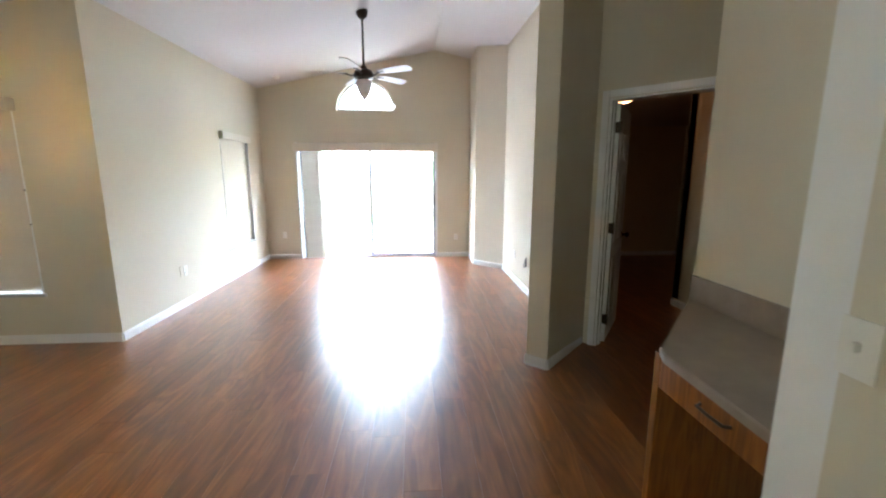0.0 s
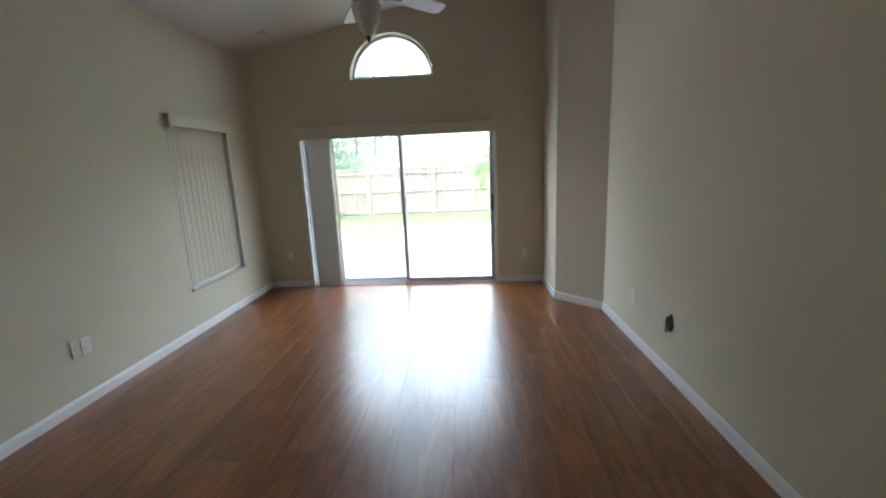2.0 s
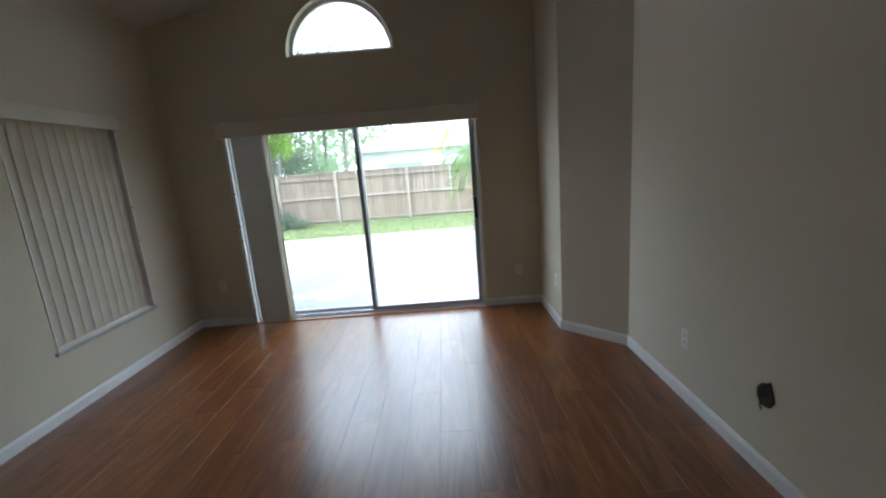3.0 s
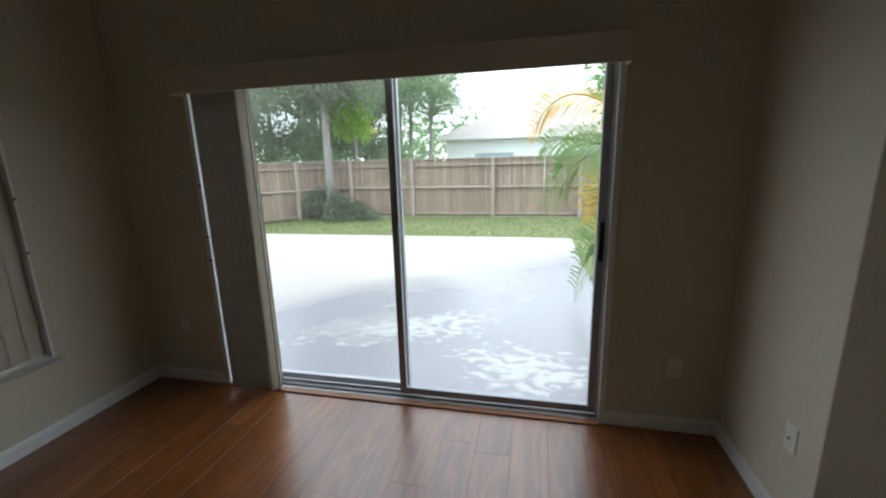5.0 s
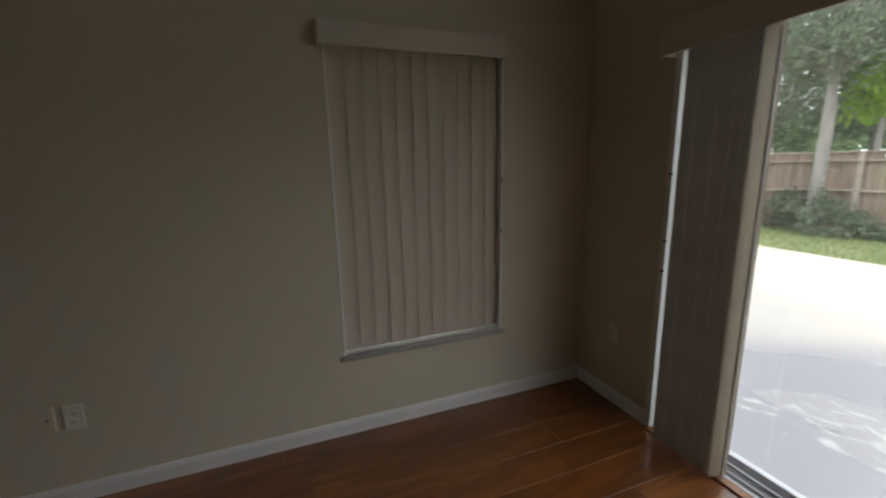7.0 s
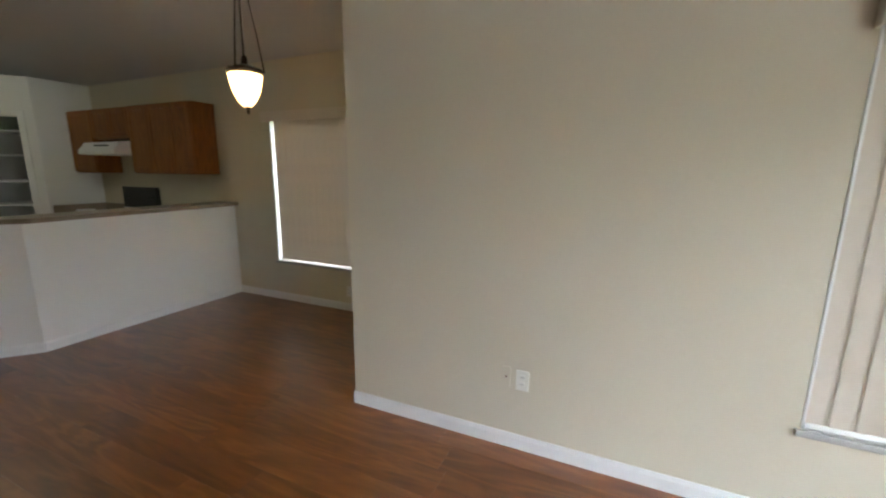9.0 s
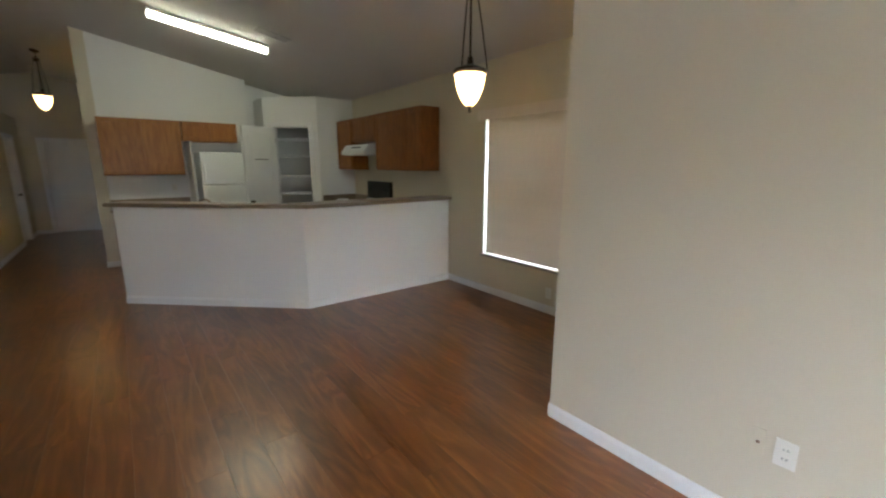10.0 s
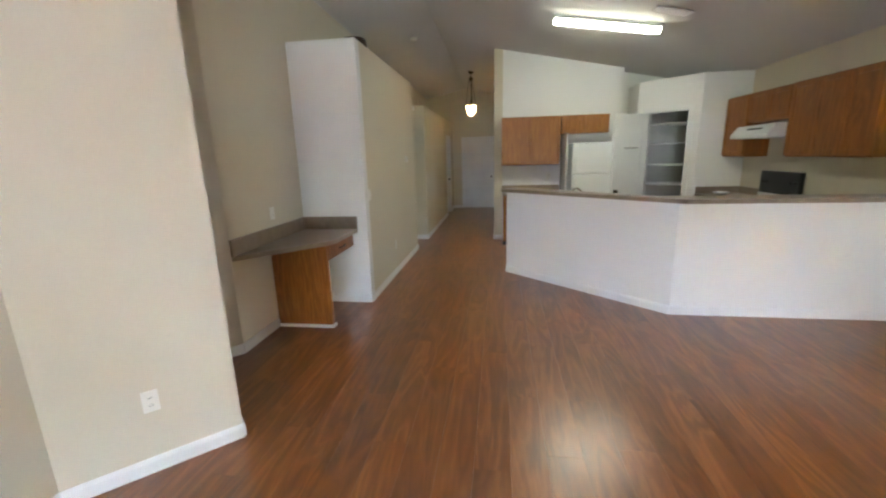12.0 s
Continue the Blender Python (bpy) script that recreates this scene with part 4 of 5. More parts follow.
tube(hd, [(1.044, 0.74, 0.725), (1.02, 0.75, 0.725), (1.016, 0.81, 0.725), (1.02, 0.87, 0.725), (1.044, 0.88, 0.725)], 0.006)
part("drawer_handle", hd, BRONZE, ap, "dark bronze pull", smooth=True)
part("drawer_box", boxed((1.066, 1.52, 0.52, 1.10, 0.67, 0.79)), OAK, desk)

# dark pot on the high ledge
pot = thing("ledge_pot", 1.12, -0.25, 2.736, "dark squat pot standing on the high ledge", "pot")
part("body", lathe(bmesh.new(), [(0.0005, 2.736), (0.09, 2.736), (0.13, 2.78), (0.15, 2.84), (0.135, 2.90), (0.12, 2.915), (0.105, 2.90), (0.0005, 2.89)], 1.12, -0.25, 24), BRONZE, pot, smooth=True)


# ---- pendants, kitchen tube light, ceiling bits ----
def pendant(x, y, bottom, label):
    top = zc(x, y)
    p = thing("pendant_lamp", x, y, top, label, "pendant lamp", "bowl pendants")
    b = bottom
    part("glass_shade", lathe(bmesh.new(), [(0.0005, b + 0.05), (0.03, b + 0.052), (0.06, b + 0.085), (0.09, b + 0.15), (0.108, b + 0.22), (0.116, b + 0.285), (0.111, b + 0.285), (0.1, b + 0.2), (0.0005, b + 0.1)], x, y, 32), SHADE, p, "glowing alabaster bell shade", smooth=True)
    part("rim", lathe(bmesh.new(), [(0.112, b + 0.275), (0.126, b + 0.28), (0.129, b + 0.30), (0.12, b + 0.312), (0.11, b + 0.312), (0.11, b + 0.287)], x, y, 32), BRONZE, p, smooth=True)
    part("finial", lathe(bmesh.new(), [(0.0005, b), (0.008, b + 0.004), (0.012, b + 0.018), (0.008, b + 0.03), (0.022, b + 0.042), (0.028, b + 0.056), (0.0005, b + 0.06)], x, y, 16), BRONZE, p, smooth=True)
    part("cap", lathe(bmesh.new(), [(0.0005, b + 0.30), (0.118, b + 0.302), (0.07, b + 0.33), (0.025, b + 0.345), (0.018, b + 0.40), (0.0005, b + 0.40)], x, y, 24), BRONZE, p, smooth=True)
    bulb = new("pendant_bulb", bpy.data.lights.new("pendant_bulb", "POINT"))
    bulb.data.energy, bulb.data.shadow_soft_size, bulb.data.color = BULB, 0.035, (1.0, 0.66, 0.32)
    bulb.matrix_world = pose(x, y, b + 0.22)
    hub = min(b + 0.86, top - 0.16)
    part("hub", lathe(bmesh.new(), [(0.0005, hub - 0.03), (0.03, hub - 0.025), (0.045, hub + 0.01), (0.05, hub + 0.03), (0.02, hub + 0.04), (0.012, hub + 0.07), (0.0005, hub + 0.07)], x, y, 20), BRONZE, p, smooth=True)
    part("centre_rod", lathe(bmesh.new(), [(0.0005, b + 0.39), (0.008, b + 0.39), (0.008, hub), (0.0005, hub)], x, y, 10), BRONZE, p)
    for i in range(3):
        a = radians(20 + 120 * i)
        c, s = math.cos(a), math.sin(a)
        part("suspension_rod", tube(bmesh.new(), [(x + c * 0.13, y + s * 0.13, b + 0.30), (x + c * 0.085, y + s * 0.085, (b + 0.3) * 0.45 + hub * 0.55), (x + c * 0.038, y + s * 0.038, hub + 0.01)], 0.0055, 7), BRONZE, p)
    part("chain", tube(bmesh.new(), [(x, y, hub + 0.06), (x, y, top - 0.03)], 0.006, 7), BRONZE, p)
    part("canopy", lathe(bmesh.new(), [(0.0005, top - 0.05), (0.02, top - 0.048), (0.055, top - 0.03), (0.065, top - 0.005), (0.065, top + 0.02), (0.0005, top + 0.02)], x, y, 24), BRONZE, p, smooth=True)
    return p


pendant(-2.90, 2.39, 1.935, "lit bronze pendant with an alabaster bell shade, over the dining floor")
pendant(0.12, -5.3, 2.42, "lit bronze pendant with an alabaster bell shade, in the hallway")

ta, tb = Vector((-1.20, -1.12)), Vector((-2.44, -0.92))
za, zb = zc(*ta) - 0.07, zc(*tb) - 0.07
ang = math.degrees(math.atan2(tb.y - ta.y, tb.x - ta.x))
slope = math.degrees(math.atan2(zb - za, (tb - ta).length))
TM = Matrix.Translation((ta.x, ta.y, za)) @ pose(0, 0, 0, 0, 0, ang) @ pose(0, 0, 0, 0, -slope, 0)
tl = new("fluorescent_light")
tl.matrix_basis, ROOTS[tl] = TM, TM.copy()
tagged(tl, "lit wraparound fluorescent light on the sloped kitchen ceiling", "ceiling light")
ln = (tb - ta).length
part("housing", boxed((0.0, ln, -0.075, 0.075, 0.03, 0.068), bevel=0.004, m=TM), APPLIANCE, tl)
bm = bmesh.new()
sec = [(-0.066, 0.029), (-0.062, 0.0), (-0.04, -0.018), (0.0, -0.024), (0.04, -0.018), (0.062, 0.0), (0.066, 0.029)]
r0, r1 = [bm.verts.new((0.012, u, v)) for u, v in sec], [bm.verts.new((ln - 0.012, u, v)) for u, v in sec]
for i in range(len(sec) - 1):
    bm.faces.new((r0[i], r0[i + 1], r1[i + 1], r1[i]))
bm.faces.new(r0), bm.faces.new(r1[::-1])
bmesh.ops.transform(bm, matrix=TM, verts=bm.verts[:])
part("diffuser", bm, TUBE, tl, "glowing ribbed diffuser")
for a, b in ((-0.002, 0.011), (ln - 0.011, ln + 0.002)):
    part("end_cap", boxed((a, b, -0.07, 0.07, -0.022, 0.029), m=TM), APPLIANCE, tl)

vx, vy = -2.36, -0.45
VM = Matrix.Translation((vx, vy, zc(vx, vy) - 0.004)) @ pose(0, 0, 0, 0, -11.6, 0)
vent = new("ceiling_vent")
vent.matrix_basis, ROOTS[vent] = VM, VM.copy()
tagged(vent, "pale metal air vent on the kitchen ceiling", "air vent")
part("frame", boxed((-0.19, 0.19, -0.085, -0.065, -0.012, 0.0), (-0.19, 0.19, 0.065, 0.085, -0.012, 0.0), (-0.19, -0.17, -0.065, 0.065, -0.012, 0.0), (0.17, 0.19, -0.065, 0.065, -0.012, 0.0), m=VM), CEILING, vent)
for i in range(6):
    part("slat", boxed((-0.17, 0.17, -0.055 + i * 0.02, -0.043 + i * 0.02, -0.011, -0.003), m=VM), CEILING, vent)
for sx_, sy_ in ((0.87, -2.5), (-2.2, 6.9)):
    sz = zc(sx_, sy_)
    t = thing("smoke_detector", sx_, sy_, sz, "small white smoke detector on the vaulted ceiling", "smoke detector")
    part("case", lathe(bmesh.new(), [(0.0005, sz - 0.035), (0.045, sz - 0.033), (0.06, sz - 0.012), (0.062, sz + 0.012), (0.0005, sz + 0.012)], sx_, sy_, 24), PLASTIC, t, smooth=True)


# ---- kitchen ----
K0, K1, K2 = (-0.635, -0.855), (-2.20, 0.60), (XD, 0.625)
n01 = Vector((K1[1] - K0[1], -(K1[0] - K0[0]))).normalized() * -1      # towards the kitchen
half = [K0, K1, K2, (XD, 0.505), (-2.145, 0.48), (K0[0] + n01.x * 0.12, K0[1] + n01.y * 0.12)]
solid("half_wall", prism(bmesh.new(), half, 0.0, 1.095), WHITEWALL, "white painted half wall between kitchen and dining floor", "half wall", "structure")
skirting(K0, K1), skirting(K1, K2)
skirting((K0[0] + n01.x * 0.12, K0[1] + n01.y * 0.12), K0)
u01 = (Vector(K1) - Vector(K0)).normalized()
o = -n01 * 0.055
q0 = Vector(K0) - u01 * 0.06
top = [(q0.x + o.x, q0.y + o.y), (-2.225, 0.675), (XD + 0.003, 0.70), (XD + 0.003, 0.36), (-2.09, 0.34), (q0.x + n01.x * 0.27, q0.y + n01.y * 0.27)]
bm = prism(bmesh.new(), top, 1.097, 1.137)
bmesh.ops.bevel(bm, geom=bm.edges[:], offset=0.006, segments=2, affect="EDGES")
solid("bar_top", bm, LAMINATE, "taupe laminate bar top on the half wall", "bar top")


def cab_door(bm_name, parent, x0, x1, z0, z1, m, mat, pull=None):
    """A framed cabinet door in local coordinates: face towards local -y at y = 0."""
    r = 0.055
    d = part("door", boxed((x0, x0 + r, -0.02, 0, z0, z1), (x1 - r, x1, -0.02, 0, z0, z1), (x0 + r, x1 - r, -0.02, 0, z0, z0 + r), (x0 + r, x1 - r, -0.02, 0, z1 - r, z1), (x0 + r - 0.002, x1 - r + 0.002, -0.011, -0.001, z0 + r - 0.002, z1 - r + 0.002), bevel=0.003, segments=1, m=m), mat, parent)
    if pull is not None:
        part("pull", boxed((pull[0] - 0.05, pull[0] + 0.05, -0.034, -0.021, pull[1] - 0.006, pull[1] + 0.006), bevel=0.003, segments=1, m=m), BRONZE, d)
    return d


def upper(x, y, z, turn, w, h, depth, doors, label, mat, group):
    """A wall cabinet; local x along the wall, local -y towards the room, origin at the wall."""
    c = thing("wall_cabinet", x, y, z, label, "cabinet", group, turn=turn)
    m = pose(x, y, z, 0, 0, turn)
    part("body", boxed((0.002, w - 0.002, -depth + 0.021, -0.002, 0.0, h), bevel=0.003, m=m), mat, c)
    dm = m @ Matrix.Translation((0, -depth + 0.02, 0))
    dw = (w - 0.008) / doors
    for i in range(doors):
        cab_door("door", c, 0.004 + i * dw + 0.003, 0.004 + (i + 1) * dw - 0.003, 0.02, h - 0.01, dm, mat)
    return c


def base_unit(x, y, turn, w, depth, doors, label, mat):
    c = thing("base_cabinet", x, y, 0.0, label, "cabinet", "kitchen base cabinets", turn=turn)
    m = pose(x, y, 0, 0, 0, turn)
    part("body", boxed((0.002, w - 0.002, -depth + 0.021, -0.002, 0.09, 0.878), bevel=0.003, m=m), mat, c)
    part("toe_kick", boxed((0.002, w - 0.002, -depth + 0.09, -0.02, 0.0, 0.088), m=m), BLACK, c)
    dm = m @ Matrix.Translation((0, -depth + 0.02, 0))
    dw = (w - 0.008) / doors
    for i in range(doors):
        a, b = 0.007 + i * dw, 0.001 + (i + 1) * dw
        cab_door("door", c, a, b, 0.11, 0.69, dm, mat, ((a + b) / 2, 0.64))
        part("drawer", boxed((a, b, -0.02, 0, 0.705, 0.865), bevel=0.003, segments=1, m=dm), mat, c)
    return c


# back wall: local x runs towards -x (turn 180)
upper(-0.57, -3.05, 1.385, 180, 1.0, 0.81, 0.33, 2, "pale oak two-door wall cabinet on the back kitchen wall", OAK_PALE, "kitchen wall cabinets")
upper(-1.575, -3.05, 1.895, 180, 0.78, 0.30, 0.33, 2, "short pale oak wall cabinet above the refrigerator", OAK_PALE, "kitchen wall cabinets")
base_unit(-0.60, -3.05, 180, 1.0, 0.6, 2, "oak base cabinet under the back kitchen worktop", OAK_PALE)
wt = thing("worktop", -1.1, -2.75, 0.88, "taupe laminate worktop with a low backsplash on the back wall", "worktop")
part("slab", boxed((-1.62, -0.585, -3.047, -2.42, 0.882, 0.92), bevel=0.005), LAMINATE, wt)
part("backsplash", boxed((-1.62, -0.585, -3.047, -3.028, 0.921, 1.02), bevel=0.002), LAMINATE, wt)

# refrigerator
fr = thing("refrigerator", -2.13, -2.68, 0.0, "white top-freezer refrigerator beside the pantry", "refrigerator")
part("body", boxed((-2.47, -1.74, -3.045, -2.555, 0.02, 1.735), bevel=0.012), APPLIANCE, fr)
for nm, z0, z1, hz in (("freezer_door", 1.235, 1.735, (1.26, 1.55)), ("fridge_door", 0.06, 1.222, (0.75, 1.2))):
    d = part(nm, boxed((-2.468, -1.742, -2.547, -2.485, z0, z1), bevel=0.014, segments=3), APPLIANCE, fr)
    part("door_handle", boxed((-1.80, -1.775, -2.484, -2.45, hz[0], hz[1]), bevel=0.008), APPLIANCE, d)
part("kick_grille", boxed((-2.46, -1.75, -2.545, -2.515, 0.0, 0.055)), BLACK, fr)
pn = solid("fridge_panel", boxed((-1.645, -1.627, -3.047, -2.42, 0.0, 1.89), bevel=0.003), WHITEWALL, "white filler panel beside the refrigerator", "panel")

# dining-side kitchen wall: local x runs towards +y (turn 90)
upper(XD, -2.095, 1.46, 90, 0.54, 0.82, 0.32, 1, "honey oak wall cabinet beside the range hood", OAK, "kitchen wall cabinets")
upper(XD, -1.55, 1.90, 90, 0.80, 0.38, 0.32, 2, "short honey oak wall cabinet above the range hood", OAK, "kitchen wall cabinets")
upper(XD, -0.745, 1.465, 90, 1.17, 0.82, 0.32, 3, "wide honey oak wall cabinet on the kitchen wall", OAK, "kitchen wall cabinets")
hoodx = thing("range_hood", XD, -1.15, 1.70, "white under-cabinet range hood", "range hood")
bm = bmesh.new()
s = [(0.0, 0.0), (0.50, 0.0), (0.50, 0.045), (0.42, 0.15), (0.0, 0.195)]
a0, a1 = [bm.verts.new((XD + 0.003 + u, -1.545, 1.70 + v)) for u, v in s], [bm.verts.new((XD + 0.003 + u, -0.76, 1.70 + v)) for u, v in s]
bm.faces.new(a0), bm.faces.new(a1[::-1])
for i in range(5):
    bm.faces.new((a0[i], a0[(i + 1) % 5], a1[(i + 1) % 5], a1[i]))
bmesh.ops.bevel(bm, geom=bm.edges[:], offset=0.004, segments=1, affect="EDGES")
part("canopy", bm, APPLIANCE, hoodx)
part("filter", boxed((XD + 0.06, XD + 0.44, -1.5, -0.8, 1.692, 1.6995)), ALU, hoodx)
part("control_strip", boxed((XD + 0.452, XD + 0.464, -1.25, -0.95, 1.79, 1.815), m=None), BLACK, hoodx)
rg = thing("range", XD + 0.34, -1.15, 0.0, "white electric range with a black backguard", "range")
part("body", boxed((XD + 0.004, XD + 0.64, -1.535, -0.775, 0.0, 0.905), bevel=0.006), APPLIANCE, rg)
part("cooktop", boxed((XD + 0.07, XD + 0.645, -1.53, -0.78, 0.907, 0.92), bevel=0.003), APPLIANCE, rg)
for i, (u, v) in enumerate(((0.2, -1.34), (0.2, -0.97), (0.47, -1.34), (0.47, -0.97))):
    bm = bmesh.new()
    for r in (0.03, 0.055, 0.08):
        tube(bm, [(XD + u + r * math.cos(k * math.pi / 10), v + r * math.sin(k * math.pi / 10), 0.927) for k in range(21)], 0.006, 6)
    part("burner", bm, BLACK, rg)
bgd = part("backguard", boxed((XD + 0.004, XD + 0.068, -1.535, -0.775, 0.921, 0.985), bevel=0.004), APPLIANCE, rg)
part("control_panel", boxed((XD + 0.004, XD + 0.064, -1.53, -0.78, 0.986, 1.275), bevel=0.012), BLACK, bgd, "black glass control panel")
for v in (-1.46, -1.38, -0.93, -0.85):
    k = lathe(bmesh.new(), [(0.0005, 0.0), (0.02, 0.0), (0.017, 0.02), (0.0005, 0.021)], steps=14)
    bmesh.ops.transform(k, matrix=pose(XD + 0.0645, v, 1.14, 0, 90, 0), verts=k.verts[:])
    part("knob", k, BLACK, bgd)
od = part("oven_door", boxed((XD + 0.641, XD + 0.675, -1.525, -0.785, 0.2, 0.8), bevel=0.006), APPLIANCE, rg)
part("door_handle", tube(bmesh.new(), [(XD + 0.676, -1.45, 0.76), (XD + 0.71, -1.45, 0.76), (XD + 0.71, -0.86, 0.76), (XD + 0.676, -0.86, 0.76)], 0.01), APPLIANCE, od)
base_unit(XD, -2.095, 90, 0.555, 0.6, 1, "oak base cabinet between pantry and range", OAK)
base_unit(XD, -0.77, 90, 1.1, 0.6, 2, "oak base cabinet between range and half wall", OAK)
for y0, y1, sides in ((-2.097, -1.54, True), (-0.77, 0.335, False)):
    w = thing("worktop", XD + 0.3, (y0 + y1) / 2, 0.88, "taupe laminate worktop beside the range", "worktop")
    part("slab", boxed((XD + 0.003, XD + 0.63, y0, y1, 0.882, 0.92), bevel=0.005), LAMINATE, w)
    part("backsplash", boxed(*(((XD + 0.003, XD + 0.022, y0 + 0.02, y1, 0.921, 1.02),) + (((XD + 0.003, XD + 0.63, y0, y0 + 0.019, 0.921, 1.02),) if sides else ())), bevel=0.002), LAMINATE, w)
dish = thing("dish", XD + 0.38, -1.85, 0.92, "shallow white dish on the worktop", "dish")
part("bowl", lathe(bmesh.new(), [(0.0005, 0.9215), (0.05, 0.9215), (0.11, 0.955), (0.105, 0.958), (0.045, 0.93), (0.0005, 0.929)], XD + 0.38, -1.85, 24), APPLIANCE, dish, smooth=True)

# sink run behind the slanting half wall
ang = math.degrees(math.atan2(K1[1] - K0[1], K1[0] - K0[0]))
SM = Matrix.Translation((K0[0], K0[1], 0)) @ pose(0, 0, 0, 0, 0, ang)
sk = new("sink_cabinet")
sk.matrix_basis, ROOTS[sk] = SM, SM.copy()
tagged(sk, "oak sink cabinet behind the half wall", "cabinet")
part("body", boxed((0.12, 1.75, 0.125, 0.70, 0.09, 0.878), bevel=0.003, m=SM), OAK, sk)
for i in range(3):
    part("door", boxed((0.14 + i * 0.535, 0.66 + i * 0.535, 0.702, 0.72, 0.11, 0.865), bevel=0.004, m=SM), OAK, sk)
wt = new("worktop")
wt.matrix_basis, ROOTS[wt] = SM, SM.copy()
tagged(wt, "taupe laminate sink worktop behind the half wall", "worktop")
part("slab", boxed((0.10, 0.55, 0.124, 0.75, 0.882, 0.92), (1.15, 1.75, 0.124, 0.75, 0.882, 0.92), (0.55, 1.15, 0.124, 0.25, 0.882, 0.92), (0.55, 1.15, 0.66, 0.75, 0.882, 0.92), m=SM), LAMINATE, wt)
part("sink_bowl", boxed((0.55, 1.15, 0.25, 0.66, 0.78, 0.79), (0.55, 0.56, 0.25, 0.66, 0.79, 0.925), (1.14, 1.15, 0.25, 0.66, 0.79, 0.925), (0.56, 1.14, 0.25, 0.26, 0.79, 0.925), (0.56, 1.14, 0.65, 0.66, 0.79, 0.925), m=SM), CHROME, wt, "steel sink bowl")
fc = new("faucet")
fc.matrix_basis, ROOTS[fc] = SM, SM.copy()
tagged(fc, "chrome kitchen faucet behind the bar top", "faucet")
bm = tube(bmesh.new(), [(0.85, 0.2, 0.921), (0.85, 0.2, 1.10), (0.85, 0.23, 1.15), (0.85, 0.32, 1.155), (0.85, 0.40, 1.125)], 0.012, 10)
bmesh.ops.transform(bm, matrix=SM, verts=bm.verts[:])
part("spout", bm, CHROME, fc, smooth=True)
bm = lathe(bmesh.new(), [(0.0005, 0.9205), (0.03, 0.9205), (0.028, 0.935), (0.0005, 0.936)], 0.85, 0.2, 16)
bmesh.ops.transform(bm, matrix=SM, verts=bm.verts[:])
part("base", bm, CHROME, fc, smooth=True)
bm = tube(bmesh.new(), [(0.862, 0.2, 1.02), (0.92, 0.2, 1.06)], 0.007)
bmesh.ops.transform(bm, matrix=SM, verts=bm.verts[:])
part("lever", bm, CHROME, fc, smooth=True)

# ---- garden ----
GZ = -0.15
bm = bmesh.new()
v = [bm.verts.new((x, y, GZ)) for x, y in ((-2500, -2500), (2500, -2500), (2500, 2500), (-2500, 2500))]
bm.faces.new(v)
tagged(part("ground", bm, GRASS), "mown lawn reaching away past the fence", "ground", "", "structure")
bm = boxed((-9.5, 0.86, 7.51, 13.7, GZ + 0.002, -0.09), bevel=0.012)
solid("patio", bm, PATIO, "damp pale concrete patio with puddles and ragged paler patches", "patio", "structure")
solid("flower_bed", prism(bmesh.new(), [(0.87, 8.2), (2.6, 8.0), (2.9, 9.6), (2.5, 11.3), (1.5, 11.6), (0.87, 10.9)], GZ + 0.001, GZ + 0.03), MULCH, "dark mulch bed beside the patio", "flower bed", "structure")

chips = thing("mulch_chips", 1.6, 9.8, GZ + 0.03, "loose bark chips and twigs on the mulch bed", "mulch", kind="stuff")
rng = random.Random(31)
bm = bmesh.new()
for i in range(900):
    a, r = rng.uniform(0, 2 * math.pi), math.sqrt(rng.random())
    cx, cy = max(0.80, 1.65 + 0.85 * r * math.cos(a)), 9.75 + 1.35 * r * math.sin(a)
    k = rng.uniform(0.012, 0.04)
    box(bm, -k, k, -k * 0.35, k * 0.35, 0.0, k * 0.4, pose(cx, cy, GZ + 0.028 if cx > 0.87 else -0.0895, rng.uniform(-20, 20), rng.uniform(-20, 20), rng.uniform(0, 180)))
part("chips", bm, MULCH, chips)

FY = 17.2


def fence_run(name, p0, p1, label, first=0.0):
    """Board fence seen from its framed side: posts, three rails, cap and boards."""
    a, b = Vector(p0), Vector(p1)
    L, ang = (b - a).length, math.degrees(math.atan2(p1[1] - p0[1], p1[0] - p0[0]))
    f = thing(name, a.x, a.y, GZ, label, "fence", turn=ang)
    h = 1.74
    pm_, bd = bpy.data.meshes.new("post"), []
    t = boxed((-0.05, 0.05, -0.115, -0.02, 0.0, h + 0.02), bevel=0.006, segments=1)
    t.to_mesh(pm_), t.free()
    pm_.materials.append(RAILWOOD)
    for i in range(3):
        me = bpy.data.meshes.new("board")
        t = boxed((-0.0675, 0.0675, 0.0, 0.018, 0.03 + 0.006 * i, h), bevel=0.003, segments=1)
        t.to_mesh(me), t.free()
        me.materials.append(FENCEWOOD)
        bd.append(me)
    rng = random.Random(7)
    x = first
    while x <= L + 0.01:
        o_ = new("post", pm_)
        o_.parent, o_.matrix_basis = f, pose(x, 0, 0, 0, 0, rng.uniform(-1, 1))
        x += 2.46
    if first:
        o_ = new("post", pm_)
        o_.parent, o_.matrix_basis = f, pose(first - 2.01, 0, 0)
    for z in (0.12, 0.92, 1.57):
        part("rail", boxed((0, L, -0.088, -0.001, z - 0.02, z + 0.02), bevel=0.004, segments=1, m=ROOTS[f]), RAILWOOD, f)
    part("cap", boxed((0, L, -0.06, 0.04, h + 0.001, h + 0.035), bevel=0.004, segments=1, m=ROOTS[f]), RAILWOOD, f)
    k = int(L / 0.14)
    for i in range(k):
        o_ = new("board", bd[rng.randrange(3)])
        o_.parent, o_.matrix_basis = f, pose(0.07 + i * 0.14, rng.uniform(0, 0.004), 0, 0, rng.uniform(-0.4, 0.4), 0)
    return f


